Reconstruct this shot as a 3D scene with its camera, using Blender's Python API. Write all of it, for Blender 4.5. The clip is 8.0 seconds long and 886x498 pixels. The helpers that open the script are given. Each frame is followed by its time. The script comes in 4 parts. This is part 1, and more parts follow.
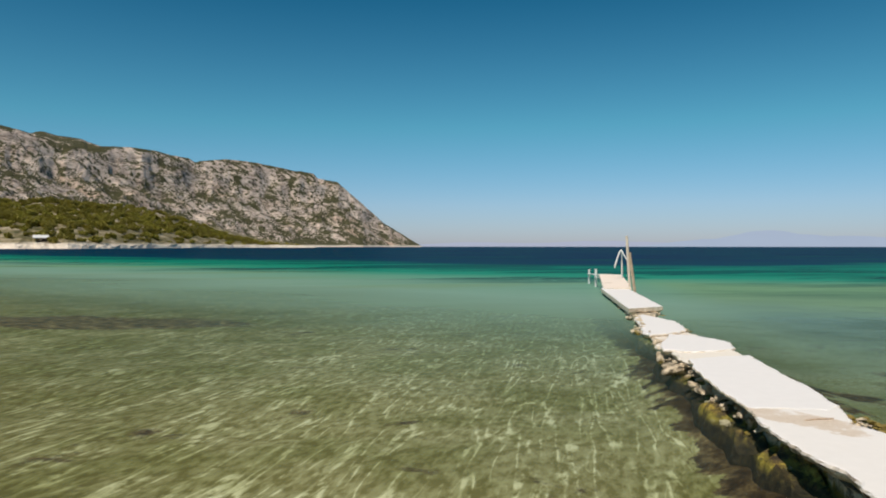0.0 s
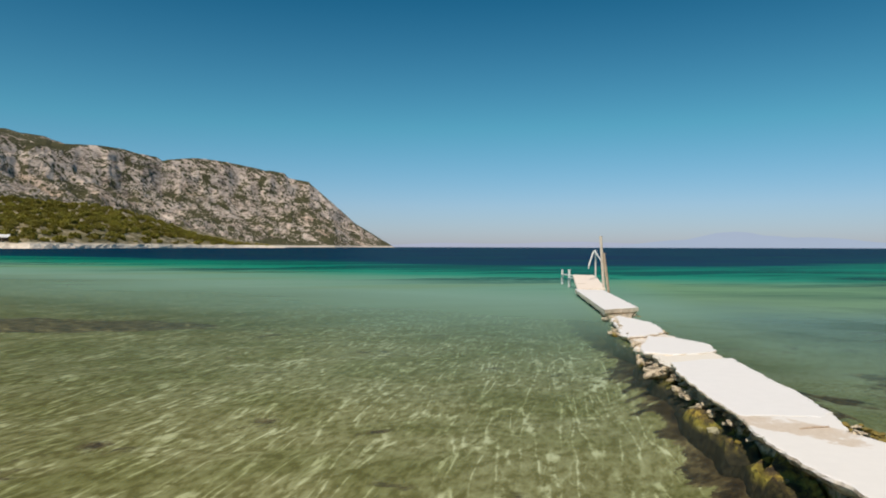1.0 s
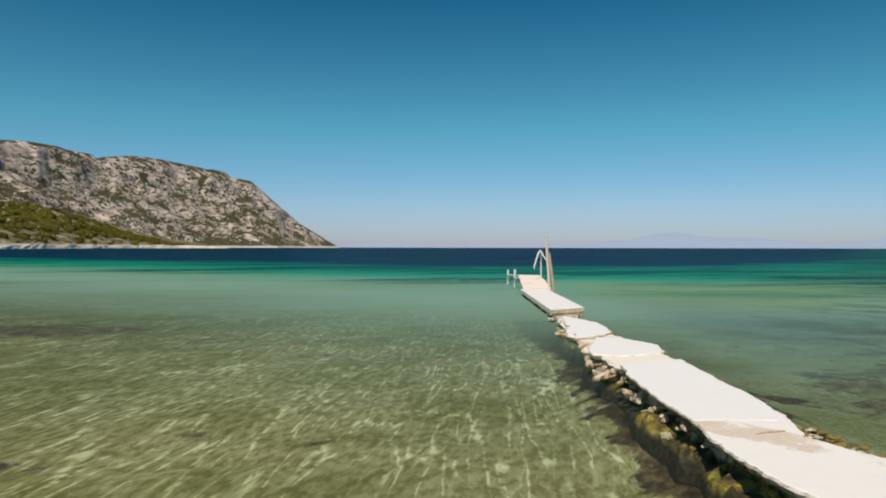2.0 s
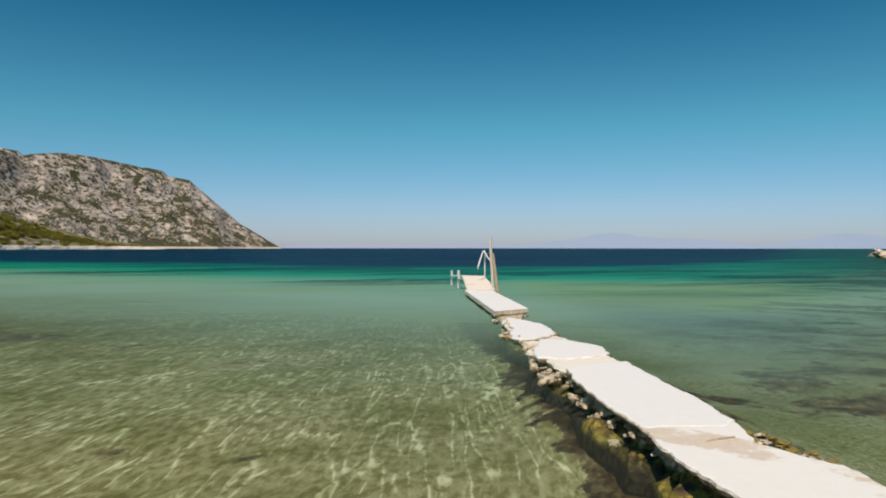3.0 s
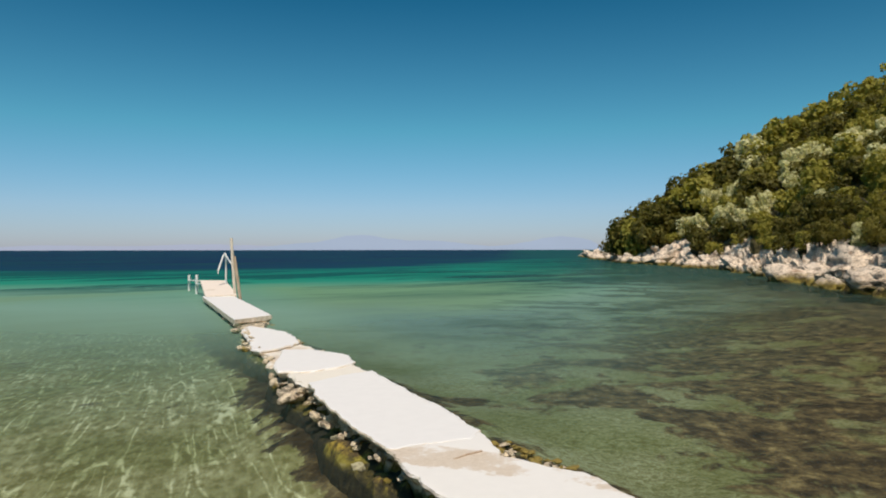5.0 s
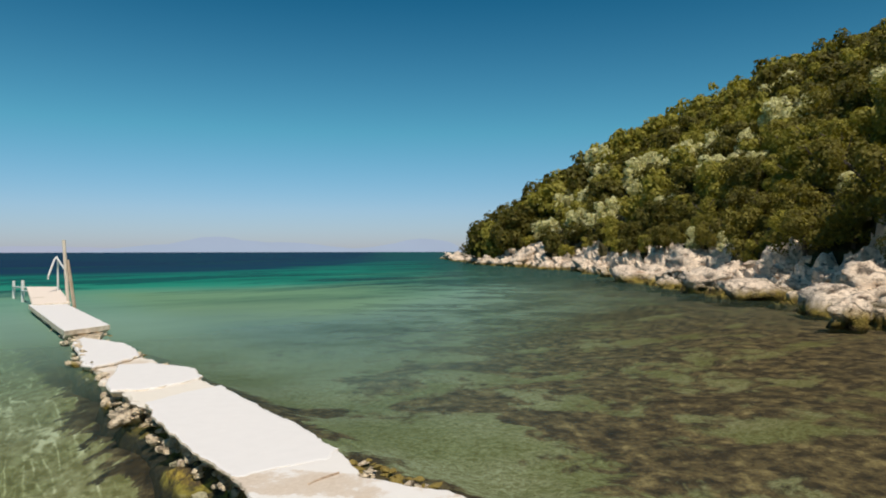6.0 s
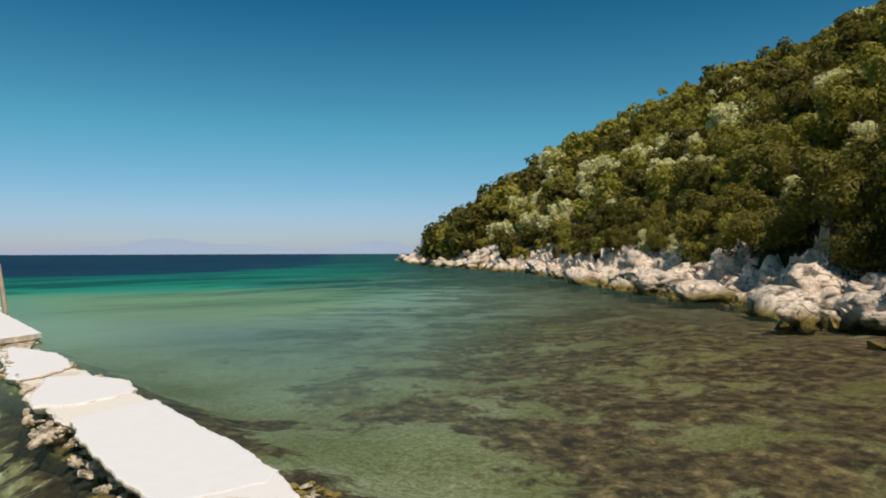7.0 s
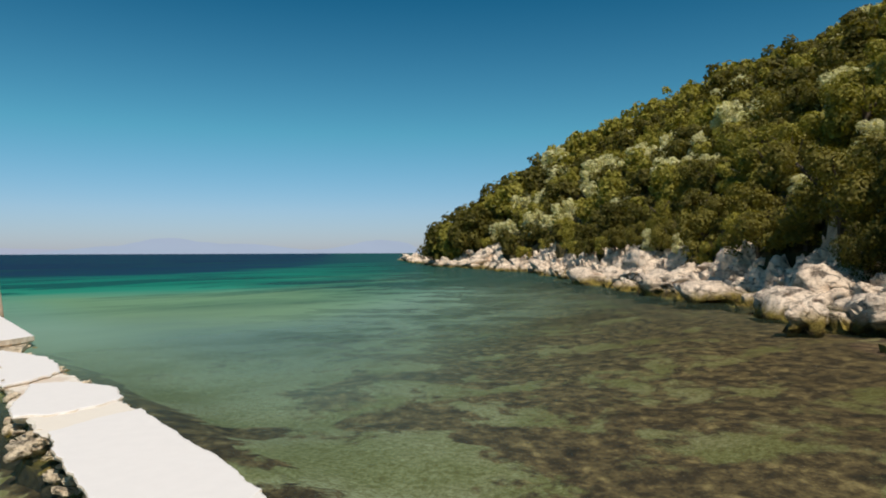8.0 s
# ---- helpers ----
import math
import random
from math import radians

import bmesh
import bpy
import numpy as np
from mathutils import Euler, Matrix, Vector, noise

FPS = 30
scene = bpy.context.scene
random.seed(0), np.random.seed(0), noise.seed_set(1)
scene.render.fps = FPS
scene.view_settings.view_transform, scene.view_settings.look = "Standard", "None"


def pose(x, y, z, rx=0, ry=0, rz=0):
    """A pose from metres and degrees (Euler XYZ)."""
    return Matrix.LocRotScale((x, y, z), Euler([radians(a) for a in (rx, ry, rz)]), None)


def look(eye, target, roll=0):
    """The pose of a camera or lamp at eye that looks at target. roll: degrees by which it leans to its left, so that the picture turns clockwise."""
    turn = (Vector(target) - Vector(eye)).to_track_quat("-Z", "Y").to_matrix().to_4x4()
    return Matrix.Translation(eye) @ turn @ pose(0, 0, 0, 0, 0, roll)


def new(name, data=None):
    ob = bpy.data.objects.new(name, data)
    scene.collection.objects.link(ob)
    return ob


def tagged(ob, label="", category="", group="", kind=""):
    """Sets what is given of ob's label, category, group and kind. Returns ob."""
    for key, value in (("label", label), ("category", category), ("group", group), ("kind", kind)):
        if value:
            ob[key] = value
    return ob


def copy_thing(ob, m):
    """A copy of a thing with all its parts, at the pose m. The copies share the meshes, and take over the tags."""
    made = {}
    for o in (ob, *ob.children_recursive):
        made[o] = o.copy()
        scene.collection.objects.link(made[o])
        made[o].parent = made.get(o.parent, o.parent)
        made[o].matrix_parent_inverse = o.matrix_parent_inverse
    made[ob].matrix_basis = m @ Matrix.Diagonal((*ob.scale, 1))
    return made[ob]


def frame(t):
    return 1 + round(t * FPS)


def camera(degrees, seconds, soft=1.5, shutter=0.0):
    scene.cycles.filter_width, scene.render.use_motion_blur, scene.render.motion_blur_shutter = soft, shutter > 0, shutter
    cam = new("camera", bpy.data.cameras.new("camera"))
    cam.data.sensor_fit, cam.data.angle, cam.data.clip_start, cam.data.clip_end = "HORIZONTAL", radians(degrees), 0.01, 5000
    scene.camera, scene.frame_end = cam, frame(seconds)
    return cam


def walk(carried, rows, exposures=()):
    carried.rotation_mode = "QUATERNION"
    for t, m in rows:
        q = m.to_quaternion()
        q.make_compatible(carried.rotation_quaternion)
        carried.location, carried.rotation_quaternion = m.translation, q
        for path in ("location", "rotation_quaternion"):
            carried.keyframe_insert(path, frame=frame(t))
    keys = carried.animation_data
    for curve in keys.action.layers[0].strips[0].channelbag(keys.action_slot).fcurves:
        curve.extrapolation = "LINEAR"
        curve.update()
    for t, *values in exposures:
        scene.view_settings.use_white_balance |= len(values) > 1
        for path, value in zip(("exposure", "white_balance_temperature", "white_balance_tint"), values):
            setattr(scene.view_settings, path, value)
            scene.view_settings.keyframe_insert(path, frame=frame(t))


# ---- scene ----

# ---------------------------------------------------------------- camera
cam = camera(65.53, 8.0, soft=1.9)
PATH = [  # seconds, eye, turn to the right, tilt up, lean (degrees)
    (0, -0.000, 0.000, 2.100, 0.00, -0.22, 0.03),
    (0.5, -0.024, 0.240, 2.088, 0.49, -0.22, 0.06),
    (1, -0.030, 0.472, 2.079, 2.35, -0.17, 0.15),
    (1.5, -0.017, 0.696, 2.072, 4.91, -0.14, 0.16),
    (1.7, -0.007, 0.783, 2.070, 5.69, -0.14, 0.14),
    (2.8, 0.093, 1.234, 2.067, 10.48, -0.09, 0.06),
    (3, 0.119, 1.311, 2.067, 11.51, -0.08, 0.04),
    (3.5, 0.194, 1.497, 2.070, 15.37, -0.06, -0.02),
    (4, 0.281, 1.673, 2.076, 20.21, -0.04, -0.10),
    (4.5, 0.380, 1.838, 2.083, 25.36, -0.01, -0.03),
    (5, 0.490, 1.993, 2.092, 32.13, 0.05, -0.09),
    (5.2, 0.536, 2.051, 2.096, 35.05, 0.08, -0.09),
    (6.3, 0.817, 2.343, 2.124, 45.50, 0.27, -0.11),
    (6.5, 0.873, 2.389, 2.130, 46.49, 0.31, -0.11),
    (7, 1.014, 2.498, 2.145, 47.27, 0.36, -0.17),
    (7.5, 1.162, 2.595, 2.163, 47.16, 0.37, -0.18),
    (8, 1.313, 2.679, 2.181, 46.98, 0.31, -0.20),
]


def aim(x, y, z, turn, tilt, lean):
    a, b = radians(turn), radians(tilt)
    way = Vector((math.sin(a) * math.cos(b), math.cos(a) * math.cos(b), math.sin(b)))
    return look((x, y, z), Vector((x, y, z)) + way * 10, lean)


walk(cam, [(r[0], aim(*r[1:])) for r in PATH])

SEA = 0.18  # level of the water

# ---------------------------------------------------------------- light
SUN_TURN, SUN_HEIGHT = 205.0, 56.0
sun_way = Vector((math.sin(radians(SUN_TURN)) * math.cos(radians(SUN_HEIGHT)),
                  math.cos(radians(SUN_TURN)) * math.cos(radians(SUN_HEIGHT)),
                  math.sin(radians(SUN_HEIGHT))))
sun = new("sun", bpy.data.lights.new("sun", "SUN"))
sun.data.energy, sun.data.angle, sun.data.color = 4.2, radians(0.53), (1.0, 0.90, 0.77)
sun.matrix_world = look(sun_way * 60, (0, 0, 0))

world = bpy.data.worlds.new("sky")
scene.world = world
world.use_nodes = True
wt = world.node_tree
wt.nodes.clear()
sky = wt.nodes.new("ShaderNodeTexSky")
sky.sky_type, sky.sun_disc = "NISHITA", False
sky.sun_elevation, sky.sun_rotation = radians(SUN_HEIGHT), radians(SUN_TURN)
sky.air_density, sky.dust_density, sky.ozone_density, sky.altitude = 1.0, 0.3, 2.0, 0
geo_w = wt.nodes.new("ShaderNodeTexCoord")
sep_w = wt.nodes.new("ShaderNodeSeparateXYZ")
ramp_w = wt.nodes.new("ShaderNodeValToRGB")
mul_w = wt.nodes.new("ShaderNodeMix")
mul_w.data_type, mul_w.blend_type = "RGBA", "MULTIPLY"
mul_w.inputs[0].default_value = 1.0
back = wt.nodes.new("ShaderNodeBackground")
back.inputs["Strength"].default_value = 0.10
out_w = wt.nodes.new("ShaderNodeOutputWorld")
# the air near the horizon is hazy, and the blue deepens quickly above it
for pos, col in ((0.0, (0.56, 0.63, 0.94)), (0.06, (0.56, 0.72, 0.95)), (0.17, (0.32, 0.79, 0.82)), (0.36, (0.06, 0.47, 0.575)), (1.0, (0.12, 0.5, 0.58))):
    e = ramp_w.color_ramp.elements.new(pos) if pos not in (0.0, 1.0) else ramp_w.color_ramp.elements[0 if pos == 0 else -1]
    e.color = (*col, 1)
wt.links.new(geo_w.outputs["Generated"], sep_w.inputs[0])
wt.links.new(sep_w.outputs["Z"], ramp_w.inputs[0])
wt.links.new(sky.outputs[0], mul_w.inputs[6])
wt.links.new(ramp_w.outputs[0], mul_w.inputs[7])
wt.links.new(mul_w.outputs[2], back.inputs["Color"])
wt.links.new(back.outputs[0], out_w.inputs["Surface"])
scene.view_settings.exposure = 0.0


# ---------------------------------------------------------------- materials
class Mat:
    """A short hand for node materials."""

    def __init__(self, name, rough=0.8, spec=0.3):
        self.m = bpy.data.materials.new(name)
        self.m.use_nodes = True
        self.t = self.m.node_tree
        self.b = self.t.nodes["Principled BSDF"]
        self.b.inputs["Roughness"].default_value = rough
        self.b.inputs["Specular IOR Level"].default_value = spec
        self.out = self.t.nodes["Material Output"]

    def n(self, kind, **values):
        node = self.t.nodes.new("ShaderNode" + kind)
        for k, v in values.items():
            node.inputs[k.replace("_", " ")].default_value = v
        return node

    def link(self, a, b):
        self.t.links.new(a, b)

    def place(self):
        return self.n("NewGeometry").outputs["Position"]

    def scaled(self, vec, sx, sy, sz, turn=0.0):
        if turn:
            mr = self.n("Mapping")
            mr.inputs["Rotation"].default_value = (0, 0, turn)
            self.link(vec, mr.inputs["Vector"])
            vec = mr.outputs[0]
        mp = self.n("Mapping")
        mp.inputs["Scale"].default_value = (sx, sy, sz)
        self.link(vec, mp.inputs["Vector"])
        return mp.outputs[0]

    def noise(self, vec, scale, detail=6.0, rough=0.6, twist=0.0):
        x = self.n("TexNoise", Scale=scale, Detail=detail, Roughness=rough, Distortion=twist)
        self.link(vec, x.inputs["Vector"])
        return x.outputs["Fac"]

    def noise_colour(self, vec, scale):
        x = self.n("TexNoise", Scale=scale, Detail=4.0)
        self.link(vec, x.inputs["Vector"])
        return x.outputs["Color"]

    def ramp(self, fac, stops):
        r = self.n("ValToRGB")
        els = r.color_ramp.elements
        while len(els) < len(stops):
            els.new(0.5)
        for e, (p, c) in zip(els, stops):
            e.position = p
            e.color = (*c, 1) if isinstance(c, tuple) else (c, c, c, 1)
        self.link(fac, r.inputs[0])
        return r.outputs[0]

    def mix(self, fac, a, b, blend="MIX"):
        x = self.n("Mix")
        x.data_type, x.blend_type = "RGBA", blend
        for sock, v in ((0, fac), (6, a), (7, b)):
            if isinstance(v, (int, float)):
                x.inputs[sock].default_value = v
            elif isinstance(v, tuple):
                x.inputs[sock].default_value = (*v, 1)
            else:
                self.link(v, x.inputs[sock])
        return x.outputs[2]

    def math(self, op, a, b=0.0, clamp=False):
        x = self.n("Math")
        x.operation, x.use_clamp = op, clamp
        for sock, v in ((0, a), (1, b)):
            if isinstance(v, (int, float)):
                x.inputs[sock].default_value = v
            else:
                self.link(v, x.inputs[sock])
        return x.outputs[0]

    def band(self, v, lo, hi):
        x = self.n("MapRange")
        x.interpolation_type = "SMOOTHSTEP"
        x.inputs["From Min"].default_value, x.inputs["From Max"].default_value = lo, hi
        self.link(v, x.inputs["Value"])
        return x.outputs[0]

    def colour(self, c):
        if isinstance(c, tuple):
            self.b.inputs["Base Color"].default_value = (*c, 1)
        else:
            self.link(c, self.b.inputs["Base Color"])

    def bump(self, h, strength, dist):
        x = self.n("Bump", Strength=strength, Distance=dist)
        self.link(h, x.inputs["Height"])
        self.link(x.outputs[0], self.b.inputs["Normal"])
        return x.outputs[0]

    def xyz(self, vec):
        x = self.n("SeparateXYZ")
        self.link(vec, x.inputs[0])
        return x.outputs


def mat_concrete(name, white, wear, patch=False):
    m = Mat(name, 0.85, 0.2)
    p = m.place()
    x, y, _ = m.xyz(p)
    big = m.noise(p, 1.1, 8, 0.65)
    fine = m.noise(p, 22, 6, 0.7)
    paint = m.ramp(m.noise(p, 7, 5), [(0.3, tuple(0.965 * v for v in white)), (0.7, white)])
    bare = m.ramp(fine, [(0.25, (0.55, 0.44, 0.34)), (0.75, (0.72, 0.62, 0.52))])
    thin = m.math("ADD", m.math("MULTIPLY", big, 0.8), m.math("MULTIPLY", fine, 0.2))
    if patch:  # the limewash is gone in a long slanting patch
        run = m.math("ADD", m.math("MULTIPLY", m.math("SUBTRACT", x, 3.62), 0.83), m.math("MULTIPLY", m.math("SUBTRACT", y, 6.3), 0.56))
        run = m.math("ADD", run, m.math("MULTIPLY", m.math("SUBTRACT", big, 0.5), 0.5))
        lone = m.band(m.math("ABSOLUTE", run), 0.34, 0.20)
        thin = m.math("ADD", thin, m.math("MULTIPLY", m.math("MULTIPLY", lone, m.band(y, 4.6, 5.4)), 0.16))
    gone = m.band(thin, wear, wear + 0.08)
    col = m.mix(gone, paint, bare)
    up = m.xyz(m.n("NewGeometry").outputs["Normal"])[2]
    side = m.band(up, 0.7, 0.3)
    raw = m.ramp(m.noise(p, 9, 8, 0.7), [(0.36, (0.07, 0.05, 0.035)), (0.46, (0.30, 0.23, 0.16)), (0.62, (0.72, 0.63, 0.52))] if patch else [(0.30, (0.30, 0.22, 0.15)), (0.42, (0.64, 0.52, 0.39)), (0.60, (0.80, 0.70, 0.58))])
    m.colour(m.mix(side, col, raw))
    m.bump(m.math("ADD", m.math("MULTIPLY", fine, 0.5), m.noise(p, 9, 8, 0.7)), 0.03, 0.004)
    return m.m


def mat_rock(name, pale, dark, tide=True, scale=1.0, wet=(0.75, 0.32)):
    m = Mat(name, 0.9, 0.2)
    p = m.place()
    a = m.noise(p, 0.55 * scale, 10, 0.68, 0.6)
    b = m.noise(p, 4.0 * scale, 8, 0.7)
    col = m.ramp(m.math("ADD", m.math("MULTIPLY", a, 0.6), m.math("MULTIPLY", b, 0.4)),
                 [(0.29, dark), (0.40, tuple(0.55 * v + 0.45 * w for v, w in zip(pale, dark))), (0.49, pale), (0.72, tuple(min(1, 1.12 * v) for v in pale))])
    rust = m.band(m.noise(p, 0.9 * scale, 4, 0.5, 1.0), 0.6, 0.7)
    col = m.mix(m.math("MULTIPLY", rust, 0.55), col, (0.42, 0.25, 0.15))
    pit = m.band(m.noise(m.scaled(p, 1, 1, 1.8), 1.5 * scale, 9, 0.75, 1.2), 0.455, 0.37)
    col = m.mix(m.math("MULTIPLY", pit, 0.75), col, (0.07, 0.05, 0.038))
    # joints that split the rock into blocks and thin beds
    bent = m.mix(0.35, p, m.noise_colour(p, 1.4 * scale), "ADD")
    split = m.n("TexVoronoi", Scale=1.5 * scale)
    split.feature = "DISTANCE_TO_EDGE"
    m.link(m.scaled(bent, 0.8, 0.8, 1.9, radians(35)), split.inputs["Vector"])
    joint = m.band(split.outputs["Distance"], 0.05, 0.0)
    joint = m.math("MULTIPLY", joint, m.band(m.noise(p, 1.3 * scale, 4), 0.46, 0.60))
    fleck = m.band(m.noise(m.scaled(p, 1, 1, 2.2, radians(20)), 6.5 * scale, 5, 0.7, 0.6), 0.47, 0.36)
    col = m.mix(m.math("MULTIPLY", joint, 0.5), col, (0.06, 0.042, 0.034))
    col = m.mix(m.math("MULTIPLY", fleck, 0.4), col, (0.24, 0.16, 0.12))
    if tide:  # wet and weedy band at the waterline
        z = m.math("ADD", m.xyz(p)[2], m.math("MULTIPLY", m.math("SUBTRACT", a, 0.5), 0.9))
        weed = m.ramp(m.noise(p, 2.2, 6, 0.6), [(0.35, (0.07, 0.05, 0.02)), (0.52, (0.2, 0.15, 0.035)), (0.7, (0.36, 0.27, 0.06))])
        col = m.mix(m.band(z, *wet), col, weed)
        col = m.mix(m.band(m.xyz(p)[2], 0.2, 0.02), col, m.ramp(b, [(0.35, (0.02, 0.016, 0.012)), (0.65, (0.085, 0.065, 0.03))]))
    m.colour(col)
    h = m.math("ADD", m.math("MULTIPLY", b, 0.35), m.math("SUBTRACT", a, m.math("MULTIPLY", pit, 0.25)))
    h = m.math("SUBTRACT", h, m.math("ADD", m.math("MULTIPLY", joint, 0.3), m.math("MULTIPLY", fleck, 0.14)))
    m.bump(h, 0.9, 0.28 / scale)
    return m.m


def mat_leaf(name, lo, hi, glow):
    m = Mat(name, 0.6, 0.25)
    info = m.n("ObjectInfo").outputs["Random"]
    isl = m.n("NewGeometry").outputs["Random Per Island"]
    k = m.math("ADD", m.math("MULTIPLY", info, 0.45), m.math("MULTIPLY", isl, 0.55))
    col = m.ramp(k, [(0.05, lo), (0.95, hi)])
    m.colour(col)
    tr = m.n("BsdfTranslucent")
    m.link(m.mix(1.0, col, glow, "MULTIPLY"), tr.inputs["Color"])
    mx = m.n("MixShader", Fac=0.38)
    m.link(m.b.outputs[0], mx.inputs[1])
    m.link(tr.outputs[0], mx.inputs[2])
    m.link(mx.outputs[0], m.out.inputs["Surface"])
    return m.m


def mat_plain(name, lo, hi, scale, rough=0.7, stretch=(1, 1, 1), bump=0.3, metal=0.0):
    m = Mat(name, rough, 0.35)
    p = m.n("TexCoord").outputs["Object"]
    v = m.noise(m.scaled(p, *stretch), scale, 8, 0.65)
    m.colour(m.ramp(v, [(0.3, lo), (0.7, hi)]))
    m.b.inputs["Metallic"].default_value = metal
    m.bump(v, bump, 0.01)
    return m.m


def coastward(m, x, y):
    """How far a place lies from the open bay towards the headland's stony shallows."""
    return m.math("DIVIDE", m.math("SUBTRACT", m.math("MULTIPLY", m.math("SUBTRACT", x, 6.2), 1.07), m.math("SUBTRACT", y, 10.0)), 1.46)


def shelf(m, p):
    """How far out on the sloping bed a place lies; the sand shelf ends near 62."""
    x, y, _ = m.xyz(p)
    dx = m.math("SUBTRACT", x, 24.0)
    bow = m.math("SQRT", m.math("ADD", m.math("MULTIPLY", dx, dx), 144.0))
    w = m.math("SUBTRACT", y, m.math("MULTIPLY", bow, 0.8))
    return m.math("SUBTRACT", w, m.math("MULTIPLY", m.band(coastward(m, x, y), -2.0, 9.0), 14.0))


def mat_water():
    m = Mat("sea_water", 0.08, 0.5)
    p = m.place()
    w = shelf(m, p)
    n1 = m.noise(m.scaled(p, 0.35, 1.0, 1.0), 0.06, 5, 0.6, 0.4)
    w = m.math("ADD", w, m.math("MULTIPLY", m.math("SUBTRACT", n1, 0.5), 26.0))
    t = m.math("DIVIDE", m.math("ADD", w, 30.0), 130.0, True)  # -30..100 -> 0..1

    def at(v):
        return (v + 30.0) / 130.0
    body = m.ramp(t, [(at(-18), (0.16, 0.20, 0.11)), (at(-4), (0.235, 0.36, 0.255)), (at(8), (0.25, 0.415, 0.32)), (at(20), (0.14, 0.345, 0.235)), (at(29), (0.02, 0.255, 0.165)), (at(38), (0.003, 0.20, 0.130)), (at(53), (0.001, 0.13, 0.10)), (at(59), (0.0, 0.027, 0.064)), (at(95), (0.0, 0.017, 0.054))])
    bar = m.band(m.noise(m.scaled(p, 0.3, 1.0, 1.0, radians(-20)), 0.09, 4, 0.5), 0.5, 0.62)
    bar = m.math("MULTIPLY", bar, m.math("MULTIPLY", m.band(t, at(-4), at(12)), m.band(t, at(38), at(24))))
    body = m.mix(m.math("MULTIPLY", bar, 0.35), body, (0.21, 0.30, 0.115))
    thick = m.ramp(t, [(at(-18), 0.03), (at(-10), 0.12), (at(-2), 0.42), (at(8), 0.68), (at(22), 0.80), (at(40), 0.92), (at(60), 1.0)])
    px, py, _ = m.xyz(p)
    lee = m.band(m.math("SUBTRACT", px, m.math("ADD", 3.2, m.math("MULTIPLY", py, 0.148))), 0.6, 4.0)
    lee = m.math("MULTIPLY", lee, m.band(coastward(m, px, py), 4.0, -3.0))
    thick = m.math("MULTIPLY", thick, m.math("SUBTRACT", 1.0, m.math("MULTIPLY", m.math("MULTIPLY", lee, m.band(t, at(11), at(4))), 0.15)))
    foot = m.math("SUBTRACT", px, m.math("ADD", 2.35, m.math("MULTIPLY", py, 0.148)))
    foot = m.math("MULTIPLY", m.math("MULTIPLY", m.band(foot, -1.25, -0.65), m.band(foot, 2.6, 1.4)), m.band(py, 17.0, 10.0))
    thick = m.math("MULTIPLY", thick, m.math("SUBTRACT", 1.0, m.math("MULTIPLY", foot, 0.75)))
    body = m.mix(m.math("MULTIPLY", lee, m.band(t, at(12), at(3))), body, (0.19, 0.33, 0.305))
    bank = m.math("MULTIPLY", lee, m.math("MULTIPLY", m.band(t, at(4), at(11)), m.band(t, at(27), at(18))))
    body = m.mix(m.math("MULTIPLY", bank, 0.5), body, (0.21, 0.33, 0.135))
    tint = m.ramp(t, [(at(-20), (0.93, 0.95, 0.88)), (at(-8), (0.87, 0.94, 0.92)), (at(4), (0.77, 0.93, 0.93)), (at(14), (0.70, 0.93, 0.90)), (at(40), (0.40, 0.87, 0.8))])
    # long dark weed meadows seen through the deeper water
    mead = m.band(m.noise(m.scaled(p, 0.22, 1.0, 1.0, radians(-8)), 0.12, 7, 0.68, 0.6), 0.49, 0.56)
    mead = m.math("MULTIPLY", mead, m.band(t, at(10), at(24)))
    # weed covers the bed off the headland's far shore
    off = m.math("ADD", m.math("MULTIPLY", m.math("SUBTRACT", px, 53.0), -0.788), m.math("MULTIPLY", m.math("SUBTRACT", py, 40.0), 0.613))
    off = m.math("ADD", off, m.math("MULTIPLY", m.math("SUBTRACT", m.noise(m.scaled(p, 0.4, 1.0, 1.0), 0.14, 5, 0.65), 0.5), 70.0))
    skirt = m.math("MULTIPLY", m.band(off, 30.0, 8.0), m.band(py, 20.0, 34.0))
    thick = m.math("MAXIMUM", thick, m.math("MULTIPLY", skirt, 0.75))
    body = m.mix(m.math("MULTIPLY", skirt, 0.85), body, (0.004, 0.07, 0.058))
    body = m.mix(m.math("MULTIPLY", mead, 0.75), body, (0.0, 0.042, 0.05))
    # broken weed beds between the bank and the headland
    near = coastward(m, px, py)
    beds = m.noise(m.scaled(p, 0.7, 1.0, 1.0, radians(45)), 0.5, 9, 0.75, 0.6)
    beds = m.band(m.math("ADD", beds, m.math("MULTIPLY", m.band(near, -10.0, 12.0), 0.10)), 0.53, 0.61)
    beds = m.math("MULTIPLY", beds, m.math("MULTIPLY", m.band(near, -6.0, 3.0), m.band(py, 11.0, 16.0)))
    # the body colour also goes darker towards the headland
    body = m.mix(m.math("MULTIPLY", m.math("MULTIPLY", m.band(near, 3.0, 15.0), m.band(py, 11.0, 16.0)), 0.5), body, (0.055, 0.075, 0.055))
    body = m.mix(m.math("MULTIPLY", beds, 0.58), body, (0.022, 0.055, 0.05))
    q = m.scaled(p, 1.0, 0.5, 1.0, radians(40))
    chop = m.noise(q, 3.2, 3, 0.55, 1.6)
    swell = m.noise(m.scaled(p, 0.6, 1.0, 1.0, radians(20)), 0.7, 3, 0.5, 0.5)
    h = m.math("ADD", m.math("MULTIPLY", chop, 0.35), swell)
    bp = m.n("Bump", Strength=0.55, Distance=0.10)
    m.link(h, bp.inputs["Height"])
    clear = m.n("BsdfTransparent")
